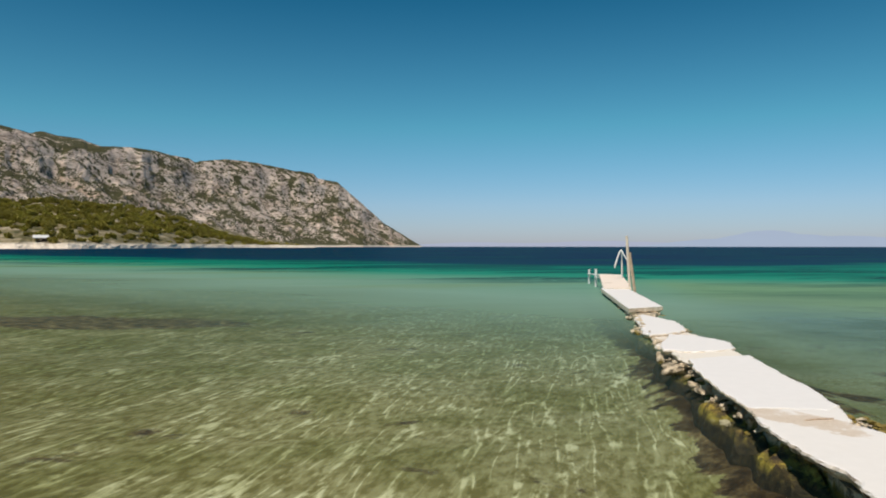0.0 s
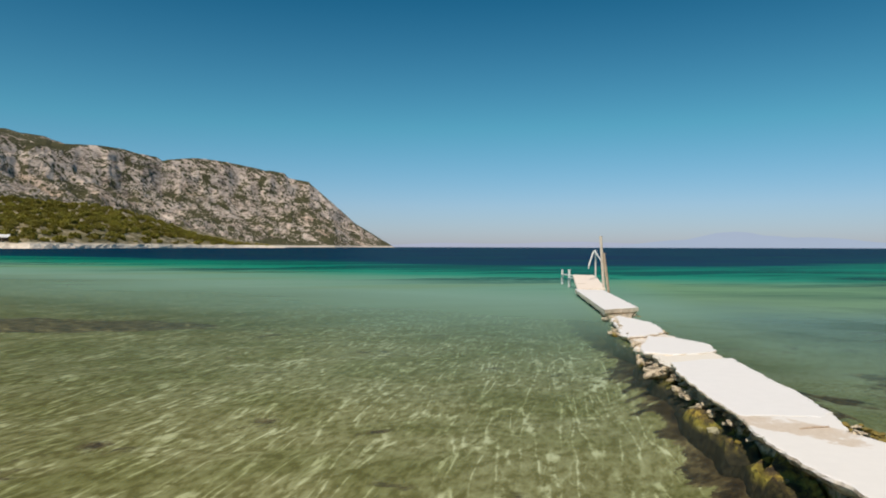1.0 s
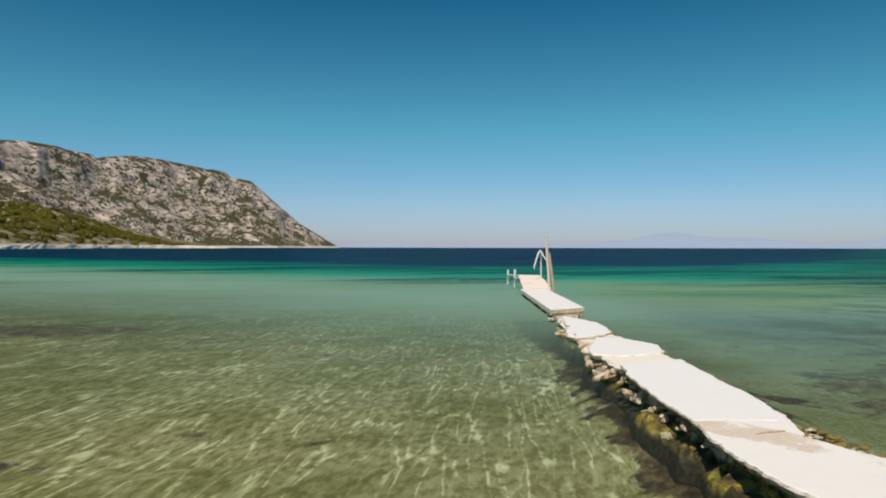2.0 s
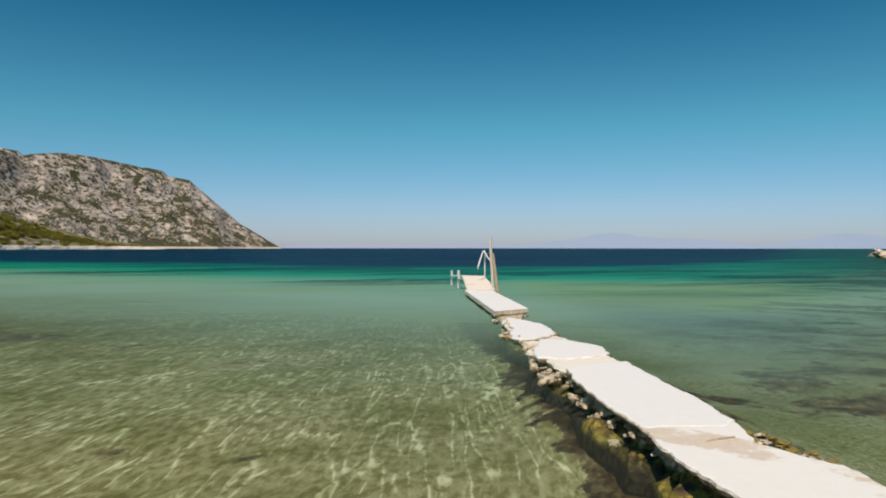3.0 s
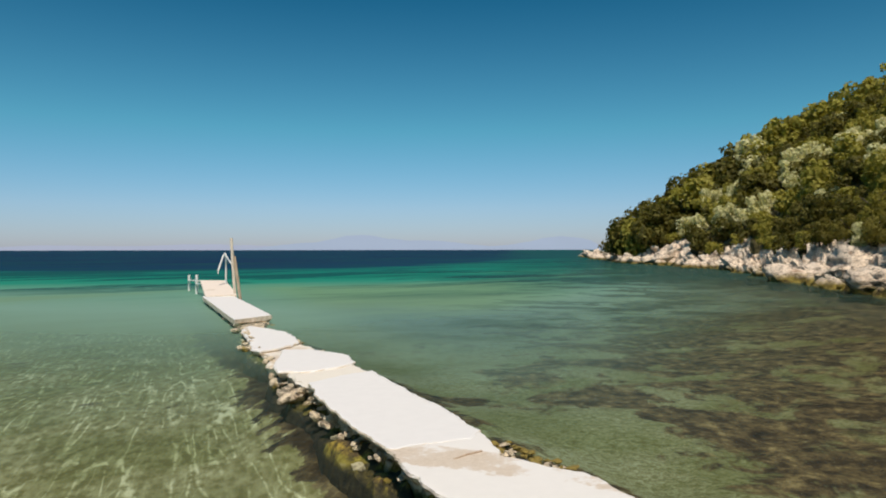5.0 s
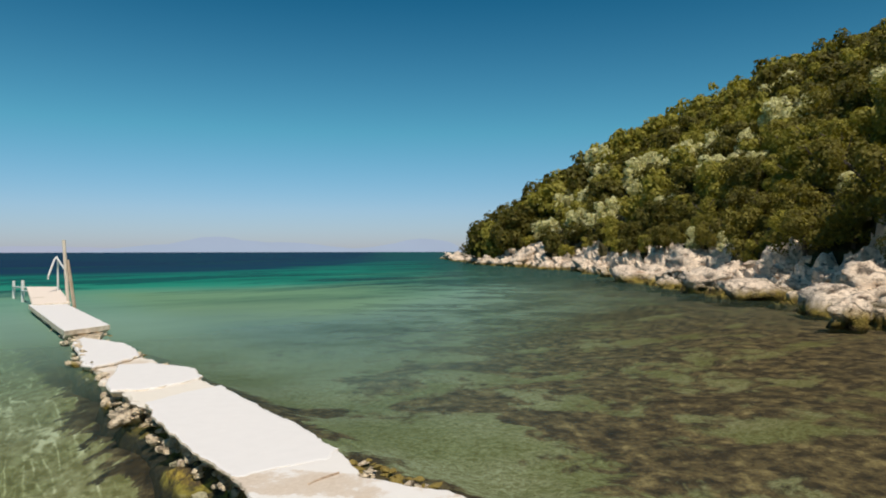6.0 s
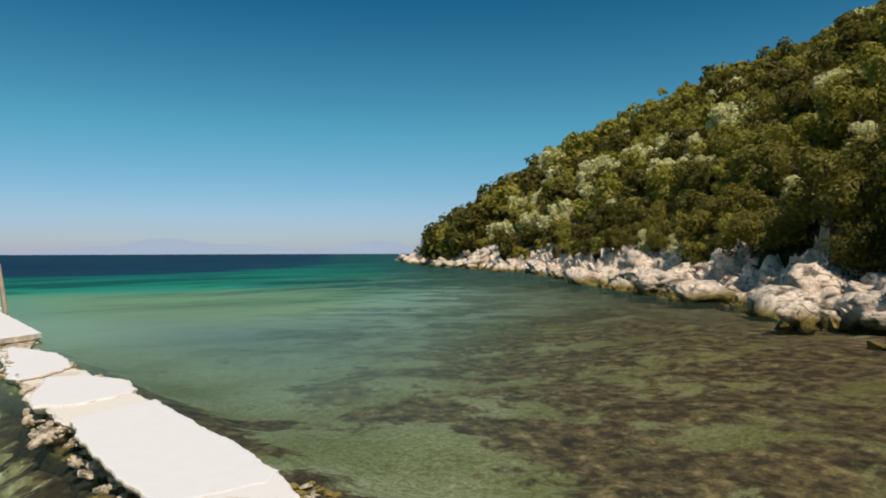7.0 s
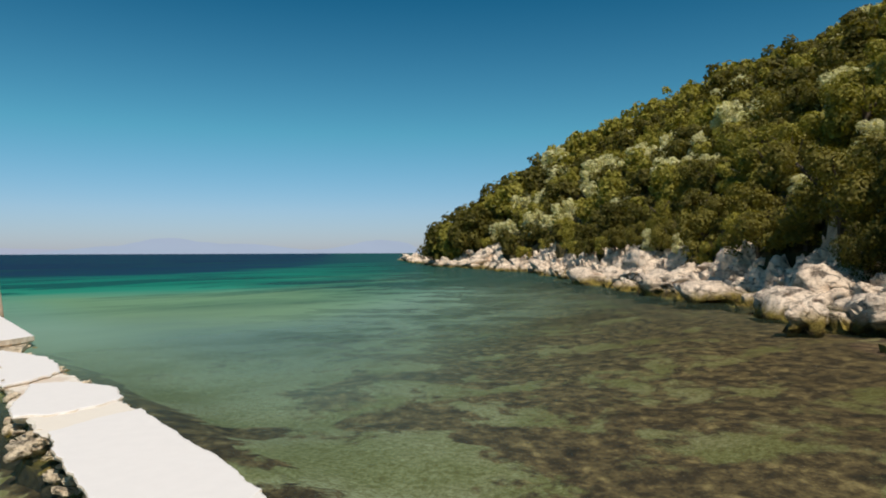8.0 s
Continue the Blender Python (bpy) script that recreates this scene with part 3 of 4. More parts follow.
rng = random.Random(5)
rocks = []
for k in range(9):
    bm = lump(k + 2.5, 4 if k < 4 else 3, 0.55, 0.9, 0.72)
    me = bpy.data.meshes.new("boulder")
    for f in bm.faces:
        f.smooth = True
    bm.to_mesh(me)
    bm.free()
    me.materials.append(ROCK)
    rocks.append(me)
for k in range(130):
    s = 14 + (CAPE - 16) * rng.random() ** 1.9
    d = rng.uniform(-0.3, 4.6)
    dist = (shore_point(s) - Vector((1, 2.5, 0))).length
    size = rng.choice((0.25, 0.35, 0.5, 0.8)) * rng.uniform(0.8, 1.2) * (1 + min(dist, 60) / 90)
    p = shore_point(s) + INLAND * d
    ob = new("boulder", rng.choice(rocks))
    ob.matrix_world = Matrix.Translation((p.x, p.y, max(-0.2, land_height(s, d)) + 0.1 * size)) @ Euler((rng.uniform(-0.5, 0.5), rng.uniform(-0.5, 0.5), rng.uniform(0, 6.3))).to_matrix().to_4x4() @ Matrix.Diagonal((size * rng.uniform(0.8, 1.5), size, size * rng.uniform(0.6, 1.0), 1))
    tagged(ob, "pale pinkish weathered shore boulder among jagged rocks", "boulder", "shore boulders")


def crown_mesh(name, seed, material, radius, height, leaves, leaf, base):
    """A loose crown of many small leaf sprays on many lobes, with gaps between them."""
    r = random.Random(seed)
    lobes = []
    for k in range(r.randint(22, 28)):
        a, q = r.uniform(0, 6.283), radius * math.sqrt(r.random()) * 0.80
        z = base + (height - base) * (0.10 + 0.76 * r.random() * (1 - 0.55 * (q / radius) ** 2))
        lobes.append((Vector((q * math.cos(a), q * math.sin(a), z)), radius * r.uniform(0.18, 0.36)))
    share = [w[1] ** 2 for w in lobes]
    verts, faces = [], []
    for c, lr in r.choices(lobes, share, k=leaves):
        n = Vector((r.gauss(0, 1), r.gauss(0, 1), r.gauss(0.35, 1))).normalized()
        p = c + n * lr * r.uniform(0.72, 1.08) * (1 + 0.30 * noise.noise(n * 2.4 + c * 3))
        t = Vector((r.gauss(0, 1), r.gauss(0, 1), r.gauss(0, 0.7)))
        u = (n.cross(t)).normalized()
        w = (u.cross(n) + n * r.uniform(-0.45, 0.6)).normalized()
        a, b = leaf * r.uniform(0.6, 1.3), leaf * r.uniform(0.35, 0.7)
        i = len(verts)
        verts += [p - u * a * 0.5, p + u * a * 0.5 + n * 0.1 * a, p + w * b + n * 0.2 * a]
        faces += [(i, i + 1, i + 2)]
    return mesh_from(name, verts, faces, material)


def trunk_mesh(seed, height, r0):
    r = random.Random(seed)
    bm = bmesh.new()
    top = Vector((r.uniform(-0.3, 0.3), r.uniform(-0.3, 0.3), height * 0.55))
    bent_tube(bm, [(0, 0, -0.6), top * 0.35 + Vector((0.08, 0, 0)), top * 0.7, top], r0, 7)
    for k in range(4):
        a = r.uniform(0, 6.28)
        tube(bm, top * r.uniform(0.5, 0.95), top + Vector((math.cos(a), math.sin(a), r.uniform(0.3, 0.9))) * height * 0.3, r0 * 0.55, r0 * 0.15, 6)
    me = bpy.data.meshes.new("trunk")
    bm.to_mesh(me)
    bm.free()
    me.materials.append(BARK)
    return me


def tree(name, label, material, seed, radius, height, leaves, leaf, base):
    ob = thing(name, label, "tree" if "tree" in name else "shrub", (0, 0, -60), "headland trees")
    t = new("trunk", trunk_mesh(seed, height, 0.05 + 0.025 * height))
    c = new("crown", crown_mesh("crown", seed, material, radius, height, leaves, leaf, base))
    t.parent = c.parent = ob
    return ob


KINDS = []
for i in range(4):
    KINDS.append((0, tree("mastic_tree", "dense dark green evergreen tree on the slope", LEAF_DARK, 11 + i, 2.1, 3.8, 4300, 0.25, 0.1)))
for i in range(3):
    KINDS.append((1, tree("pine_tree", "fresh green pine tree with a loose crown", LEAF_GREEN, 31 + i, 1.8, 4.0, 4000, 0.22, 0.1)))
for i in range(3):  # finer foliage for the nearest slope
    KINDS.append((3, tree("mastic_tree", "dense dark green evergreen tree above the shore rocks", LEAF_DARK, 71 + i, 2.1, 3.8, 11000, 0.15, 0.1)))
    KINDS.append((4, tree("pine_tree", "fresh green pine tree above the shore rocks", LEAF_GREEN, 91 + i, 1.8, 4.0, 9000, 0.14, 0.1)))
for i in range(3):
    KINDS.append((2, tree("olive_tree", "pale silvery olive tree with billowing crown", LEAF_PALE, 51 + i, 1.8, 3.8, 4000, 0.21, 0.4)))


def land_top(s, d):
    p = shore_point(s) + INLAND * d
    return Vector((p.x, p.y, land_height(s, d) + rough_rock(p, d) + (0.5 * noise.noise(p * 0.12) if d > 8 else 0)))


# pale olive trees that stand out on the slope
OLIVES = [(88, 72.4), (87, 73.7), (86.7, 70), (73.4, 58.6), (86.5, 75), (85.2, 76.4), (91, 69), (84.4, 57.3), (77, 53.8), (69.8, 46.6), (68.3, 46.8), (69.8, 51.4), (94, 66.5), (74, 46), (77.8, 47.5), (74, 43.4), (73, 41),
          (72.4, 38.6), (67.5, 34.3), (59, 29.2), (89, 48.7), (71, 33.8), (83.5, 32.7), (55.4, 20), (58.4, 22.8), (53.7, 22), (37.9, 12.2), (48.6, 13.6), (36.2, 10.5), (40.6, 19.7), (42.8, 22.9), (38.3, 9.6), (92, 21), (82, 62)]


def shore_place(x, y):
    """The distance along the shore and inland of a place."""
    best = min(CURVE_S[::8], key=lambda s: abs((Vector((x, y, 0)) - shore_point(s)).cross(INLAND).z))
    return best, (Vector((x, y, 0)) - shore_point(best)).dot(INLAND)


spots, tries = [], 0
for x, y in OLIVES:
    for k in range(1 if x < 45 else 2 if x < 65 else 3):
        ox, oy = x + rng.uniform(-1.2, 1.2) * (x > 45), y + rng.uniform(-1.2, 1.2) * (x > 45)
        spots.append((ox, oy, *shore_place(ox, oy), True))
for x, y in ((20.9, 0.4), (22.9, 1.9), (18.9, -1.8), (25.4, 3.4), (26.8, 5.2), (28.9, 7.1), (27.0, 2.6), (31.0, 9.4)):  # trees above the near shallows; first three stand unseen, added for their shade
    spots.append((x, y, *shore_place(x, y), 2))

while tries < 26000:
    tries += 1
    s, d = rng.uniform(6, WOOD - 0.5), 1.8 + 65 * rng.random() ** 1.2
    if s > WOOD - 18 and d > 30:
        continue
    if d < (2.6 if s > WOOD - 20 else 3.4 + 0.9 * smooth01(28, 36, s)) + 1.5 * noise.noise(Vector((s * 0.16, 3.0, 0))):
        continue
    p = shore_point(s) + INLAND * d
    gap = 1.40 + 0.007 * p.length + 0.010 * d
    if all((p.x - q[0]) ** 2 + (p.y - q[1]) ** 2 > gap * gap for q in spots):
        spots.append((p.x, p.y, s, d, False))
spots.sort(key=lambda q: (q[0] - 1) ** 2 + (q[1] - 2.5) ** 2)
woods = {0: ([], []), 1: ([], []), 2: ([], [])}
for k, (x, y, s, d, olive) in enumerate(spots):
    v = noise.noise(Vector((x * 0.09, y * 0.09, 7.0))) + 0.35 * rng.uniform(-1, 1)
    kind = 0 if olive == 2 else 2 if olive or v > 0.66 else 1 if v < 0.06 else 0
    if d < 8.0 and not olive:
        kind = 1 if rng.random() < 0.3 else 0
    size = rng.uniform(0.58, 1.02) * (0.66 + 0.38 * smooth01(4, 11, d)) * (1 + 0.12 * (kind == 0))
    if s > WOOD - 24:
        size = rng.uniform(1.35, 1.85)
    if olive:
        size = rng.uniform(1.0, 1.3) if olive == 2 else (rng.uniform(0.4, 0.55) if x < 45 else rng.uniform(0.6, 0.95))
    p = land_top(s, d)
    m = Matrix.Translation(p) @ Matrix.Rotation(rng.uniform(0, 6.28), 4, "Z") @ Matrix.Diagonal((size * rng.uniform(0.9, 1.2), size * rng.uniform(0.9, 1.2), size * rng.uniform(0.85, 1.15), 1))
    src = rng.choice([t for c, t in KINDS if c == (kind + 3 if kind < 2 and k < 90 else kind)])
    if k < 290:
        ob = copy_thing(src, m)
    else:
        vs, fs = woods[kind]
        me = [o for o in src.children if o.name.startswith("crown")][0].data
        keep = 4 if k > 460 else 2
        for f in list(me.polygons)[::keep]:
            i = len(vs)
            mid = sum((me.vertices[j].co for j in f.vertices), Vector()) / 3
            vs.extend(m @ (mid + (me.vertices[j].co - mid) * (1.45 if keep == 2 else 1.9)) for j in f.vertices)
            fs.append((i, i + 1, i + 2))
for kind, (vs, fs) in woods.items():
    mat = (LEAF_DARK, LEAF_GREEN, LEAF_PALE)[kind]
    name = ("dark_wood", "green_wood", "olive_grove")[kind]
    lab = ("dark evergreen woodland far up the slope", "fresh green woodland far up the slope", "pale olive trees far up the slope")[kind]
    if fs:
        tagged(new(name, mesh_from(name, vs, fs, mat)), lab, "woodland", kind="stuff")
for c, t in KINDS:
    for o in list(t.children) + [t]:
        bpy.data.objects.remove(o)


# ---------------------------------------------------------------- far shore: wooded point and mountain
def polar(turn, r, z=0.0):
    return Vector((r * math.sin(radians(turn)), r * math.cos(radians(turn)), z))


CREST = [(-70, 8.0), (-45, 8.9), (-32.8, 8.5), (-31.1, 8.15), (-29.3, 7.6), (-27.6, 7.5), (-27.3, 7.38), (-25.6, 7.53), (-24.1, 7.5), (-22.5, 7.33), (-21.7, 7.12), (-20.3, 6.92), (-19.8, 6.6), (-19.4, 6.75), (-17.5, 6.95), (-15.3, 6.76), (-13.1, 6.37), (-12.05, 6.12), (-11.8, 6.17), (-10.65, 5.97), (-10.3, 5.56), (-8.7, 5.31), (-8.3, 4.95), (-6.7, 3.57), (-4.9, 1.95), (-3.95, 1.39), (-2.5, 0.5), (-1.7, 0.03)]


def crest(a):
    return float(np.interp(a, [c[0] for c in CREST], [c[1] for c in CREST]))


def mountain_range(a):
    return 1500 + 1000 * smooth01(-38, -2, a)


nu, nv = 430, 130
mv = []
for i in range(nu):
    a = -62 + 60.3 * i / (nu - 1)
    rc = mountain_range(a)
    top = rc * math.tan(radians(crest(a)))
    for j in range(nv):
        t = j / (nv - 1) * 1.35
        r = rc + (t - 1) * 520 * (0.25 + 0.75 * min(1, top / 150))
        p = polar(a, r)
        k = min(1.0, t)
        spur = 0.08 * noise.noise(Vector((a * 0.8, 2.0 + 1.5 * k, 0))) + 0.018 * noise.noise(Vector((a * 2.6, 5.0 + 6 * k, 0)))
        prof = 0.79 * k ** 1.05 + 0.21 * smooth01(0.70, 0.97, k + spur * smooth01(1.0, 0.9, k))
        z = top * prof
        calm = 1 - smooth01(0.86, 0.98, t)
        g = Vector((p.x * 0.010, p.y * 0.010, z * 0.006))
        rel = noise.ridged_multi_fractal(g, 0.9, 2.1, 6, 1.0, 2.0) - 1.1
        z += rel * 14 * min(1, top / 90) * smooth01(0, 0.25, k) * (0.06 + 0.94 * calm)
        z += 9 * noise.noise(Vector((p.x * 0.006, p.y * 0.006, z * 0.055))) * min(1, top / 90) * k * (0.12 + 0.88 * calm)
        z += 5 * noise.noise(p * 0.03) * min(1, top / 90) * k * (0.15 + 0.85 * calm)
        if t > 1:
            z += (t - 1) * (135 * smooth01(-32.5, -30.0, a) * smooth01(-23.6, -28, a) - 25)
        mv.append((p.x, p.y, z - 2.5 * smooth01(0.03, 0, t)))
tagged(new("mountain", mesh_from("mountain", mv, grid_faces(nu, nv), MOUNTAIN)), "bare grey limestone mountain with scrub and cliffs", "mountain", kind="structure")


def point_shore(a):
    return 560 + 480 * smooth01(-30, -11, a)


def point_height(a, u):
    """Height of the wooded point, u metres behind its shore."""
    rise = 0.115 * smooth01(-11.3, -24, a) + 0.012 * smooth01(-10.4, -13, a)
    return 3.6 * smooth01(0, 9, u) * smooth01(-10.8, -12.5, a) + rise * max(0.0, u - 12) - 2.0 * smooth01(3, -6, u)


nu, nv = 220, 60
pv = []
for i in range(nu):
    a = -62 + 51.5 * i / (nu - 1)
    for j in range(nv):
        u = -8 + 440 * (j / (nv - 1)) ** 1.8
        p = polar(a, point_shore(a) + u + 7 * noise.noise(Vector((a * 1.1, 0.5, 0))))
        pv.append((p.x, p.y, point_height(a, u) + 1.5 * noise.noise(p * 0.06) * smooth01(0, 20, u) + 1.6 * noise.noise(p * 0.25) * smooth01(-2, 3, u)))
tagged(new("wooded_point", mesh_from("wooded_point", pv, grid_faces(nu, nv), SHORE)), "low far point with pale rocky shore and scrub", "shore", kind="structure")

pine = crown_mesh("far_pine", 77, LEAF_DARK, 4.2, 7.0, 260, 2.4, 0.2)
far_wood = {0: ([], []), 1: ([], [])}
for k in range(2300):
    a = rng.uniform(-36, -11.6)
    u = 14 + 425 * rng.random() ** 1.35 * smooth01(-11, -22, a) + rng.uniform(0, 14)
    if noise.noise(Vector((a * 1.9, u * 0.03, 1.0))) < 0.02 - 0.42 * smooth01(40, 150, u):
        continue
    if u < 120 and (rng.random() < 0.3 or noise.noise(Vector((a * 2.2, u * 0.03, 4.0))) > 0.0):
        continue
    p = polar(a, point_shore(a) + u)
    size = rng.uniform(0.4, 1.2) * (0.55 + 0.45 * smooth01(-11.5, -17, a))
    m = Matrix.Translation((p.x, p.y, point_height(a, u) - 0.5)) @ Matrix.Rotation(rng.uniform(0, 6.28), 4, "Z") @ Matrix.Diagonal((size, size, size * rng.uniform(0.6, 0.95), 1))
    vs, fs = far_wood[1 if noise.noise(p * 0.02) + rng.uniform(-0.4, 0.4) > 0.17 else 0]
    i0 = len(vs)
    vs.extend(m @ v.co for v in pine.vertices)
    fs.extend(tuple(i0 + j for j in f.vertices) for f in pine.polygons)
tagged(new("pine_wood", mesh_from("pine_wood", *far_wood[0], LEAF_DARK)), "dark green pine wood on the far point", "woodland", kind="stuff")
tagged(new("scrub_wood", mesh_from("scrub_wood", *far_wood[1], LEAF_GREEN)), "fresh green scrub on the far point above the shore", "woodland", kind="stuff")


def far_ridge(name, label, a0, a1, r, peaks, col):
    n = 120
    v = []
    for i in range(n):
        a = a0 + (a1 - a0) * i / (n - 1)
        h = sum(k * math.exp(-((a - c) / w) ** 2) for c, w, k in peaks) * smooth01(a0, a0 + 2, a) * smooth01(a1, a1 - 2, a)
        h += 0.10 * h * noise.noise(Vector((a * 0.9, r * 0.01, 0)))
        for back_off, z in ((0, -3), (60, 0.55 * h), (160, h), (260, -3)):
            p = polar(a, r + back_off, z)
            v.append(p)
    tagged(new(name, mesh_from(name, v, grid_faces(n, 4), mat_haze_glow(name, col))), label, "backdrop", kind="structure")


far_ridge("backdrop", "far horizon hills with haze painted in as blue glow", 14, 46, 4300, [(25, 3.0, 85), (31, 4.5, 60), (42, 4.0, 85), (20, 3, 36)], (0.395, 0.47, 0.60))
far_ridge("backdrop_coast", "thin pale horizon coast with haze painted in as glow", -6, 22, 4450, [(3, 6, 30), (12, 4, 26), (17, 5, 24)], (0.42, 0.46, 0.58))

# ---------------------------------------------------------------- pier
pier = thing("concrete_pier", "narrow limewashed concrete pier, broken into slabs on rubble", "pier")


def slab(outline, thick, material, seed, label="", ragged=0.035, step=0.07):
    """A cast slab with broken edges. outline: its corners (x, y, z), anticlockwise from above."""
    pts = [Vector(q) for q in outline]
    mid = sum(pts, Vector()) / len(pts)
    o = Vector((seed * 3.1, seed * 1.7, 0))
    rim = []
    for p, q in zip(pts, pts[1:] + pts[:1]):
        n = max(1, int((q - p).length / step))
        side = Vector((q.y - p.y, p.x - q.x, 0)).normalized()
        for k in range(n):
            c = p.lerp(q, k / n)
            w = noise.noise(c * 2.6 + o) + 0.7 * noise.noise(c * 7.0 + o) + 0.4 * noise.noise(c * 17.0 + o)
            rim.append((c + side * ragged * w, side))
    bm = bmesh.new()
    rings = []
    # from the underside up to the flat top: how far inside the rim, and how far down
    for inside, down in ((0.10, 1.0), (0.02, 0.62), (0.0, 0.28), (0.012, 0.07), (0.045, 0.0)):
        ring = []
        for c, side in rim:
            chip = 0.5 + 0.9 * abs(noise.noise(c * 9.0 + o + Vector((0, 0, down * 3))))
            p = c - side * inside * chip * (1 + (2.5 * ragged / 0.04 - 2.5) * (inside < 0.03)) * (1.0 if thick > 0.05 else 0.5)
            z = -thick * down * (0.85 + 0.3 * noise.noise(c * 3.3 + o)) + 0.0015 * noise.noise(c * 2.0 + o)
            ring.append(bm.verts.new((p.x, p.y, c.z + z)))
        rings.append(ring)
    n = len(rim)
    for lo, hi in zip(rings, rings[1:]):
        for k in range(n):
            bm.faces.new((lo[k], lo[(k + 1) % n], hi[(k + 1) % n], hi[k]))
    for ring in (rings[-1], rings[0]):
        edges = [bm.edges.get((ring[k], ring[(k + 1) % n])) for k in range(n)]
        bmesh.ops.triangle_fill(bm, edges=edges, use_beauty=True)
    bmesh.ops.recalc_face_normals(bm, faces=bm.faces)
    return part("slab", bm, material, pier, label)


def flat(z, *corners):
    return [(x, y, z) for x, y in corners]


slab(flat(0.455, (1.9, -4.2), (3.6, -4.2), (4.0, 4.6), (4.03, 5.3), (4.07, 5.75), (3.95, 6.0), (3.80, 6.40), (3.98, 6.75), (4.1, 7.12), (3.12, 7.12), (2.97, 6.5), (2.93, 5.9), (2.91, 5.0), (2.7, 3.0)), 0.11, WORN, 1, "worn white slab with a bare beige patch", 0.045, 0.05)
slab(flat(0.462, (3.13, 7.0), (3.45, 6.98), (3.86, 6.9), (4.08, 7.1), (4.2, 7.6), (4.30, 8.2), (4.42, 9.1), (4.64, 10.4), (4.16, 10.3), (3.6, 10.05), (3.42, 9.4), (3.27, 8.5), (3.15, 7.7)), 0.09, DECK, 3, "smooth white slab", 0.036, 0.05)
slab(flat(0.41, (3.62, 9.9), (4.62, 10.2), (4.70, 10.9), (4.8, 11.4), (3.95, 11.4), (3.72, 11.1), (3.60, 10.5)), 0.16, JOINT, 4, "crumbled beige joint", 0.07)
slab(flat(0.435, (3.58, 11.16), (3.92, 10.94), (4.45, 11.05), (4.86, 11.35), (5.0, 12.2), (4.74, 12.95), (4.30, 13.1), (4.02, 12.4), (3.70, 11.7)), 0.12, DECK, 5, "broken white slab", 0.05)
slab(flat(0.25, (4.0, 12.8), (4.9, 12.5), (5.2, 13.5), (5.36, 14.4), (5.2, 15.0), (4.3, 14.2)), 0.2, JOINT, 6, "sunken beige joint", 0.07)
slab(flat(0.31, (4.17, 14.35), (4.2, 13.94), (4.58, 14.15), (5.20, 14.75), (5.46, 15.6), (5.58, 16.6), (5.42, 17.5), (5.28, 18.2), (4.86, 17.5), (4.42, 15.4)), 0.12, DECK, 7, "low broken white slab", 0.05)
slab(flat(0.43, (5.02, 18.6), (6.16, 19.3), (6.62, 22.4), (7.36, 27.3), (6.34, 27.6), (5.50, 21.9)), 0.22, DECK, 8, "long white outer slab", 0.02, 0.14)
slab([(6.36, 27.2, 0.46), (7.40, 27.0, 0.48), (8.0, 30.8, 0.84), (7.04, 31.0, 0.86)], 0.14, SANDY, 9, "tilted landing slab", 0.01, 0.14)

# rubble core and the stones that show at its sides
stones = []
for k in range(7):
    bm = lump(k + 20.3, 2, 0.5, 0.8, 0.75)
    me = bpy.data.meshes.new("stone")
    bm.to_mesh(me)
    bm.free()
    me.materials.append(STONE if k < 5 else ALGAE)
    stones.append(me)


def pier_edge(y, side):
    left = float(np.interp(y, [-4, 3, 5, 7.0, 8.5, 10.0, 11.2, 12.4, 14.2, 15.4, 17.5, 18.6, 27.3, 31], [1.9, 2.7, 2.91, 3.1, 3.27, 3.55, 3.56, 4.0, 4.15, 4.42, 4.86, 5.05, 6.33, 7.04]))
    right = float(np.interp(y, [-4, 4.6, 7.1, 9.1, 10.5, 12.2, 14.6, 16.6, 18.0, 19.3, 22.4, 27.3, 31], [3.6, 4.0, 4.1, 4.42, 4.65, 5.0, 5.3, 5.58, 5.6, 6.15, 6.62, 7.36, 8.0]))
    return left if side < 0 else right


def lay_stone(x, y, z, size, pick, flat=1.0):
    ob = new("stone", stones[pick])
    ob.parent = pier
    ob.matrix_world = Matrix.Translation((x, y, z)) @ Euler((rng.uniform(-0.35, 0.35), rng.uniform(-0.35, 0.35), rng.uniform(0, 6.3))).to_matrix().to_4x4() @ Matrix.Diagonal((size * rng.uniform(1, 1.6), size * rng.uniform(0.9, 1.4), size * flat, 1))


for k in range(80):  # pale stones packed under the edge of the white slabs
    y = 6.6 + 12 * rng.random() ** 1.3
    lay_stone(pier_edge(y, -1) + rng.uniform(0.02, 0.12), y, rng.uniform(0.24, 0.35), rng.choice((0.025, 0.035, 0.05)), rng.randrange(5), 0.7)
for k in range(34):  # low rocks at the waterline
    y = 4.0 + 18 * rng.random() ** 1.3
    lay_stone(pier_edge(y, -1) - rng.uniform(-0.10, 0.05), y, rng.uniform(0.12, 0.22), rng.uniform(0.03, 0.06), rng.choice((0, 2)), 0.6)
for k in range(60):  # brown stones along the other side
    y = 5.6 + 14 * rng.random() ** 1.1
    lay_stone(pier_edge(y, 1) + rng.uniform(-0.12, 0.10), y, rng.uniform(0.05, 0.22), rng.uniform(0.04, 0.09), rng.choice((1, 3, 4, 6)), 0.7)
for k in range(46):  # weedy gravel spilling over the patched slab's edge
    y = rng.uniform(5.95, 6.85)
    lay_stone(3.86 + 0.16 * abs(y - 6.4) + rng.uniform(-0.02, 0.26), y, rng.uniform(0.34, 0.44), rng.uniform(0.02, 0.05), rng.choice((3, 5, 6, 5, 6)), 0.6)
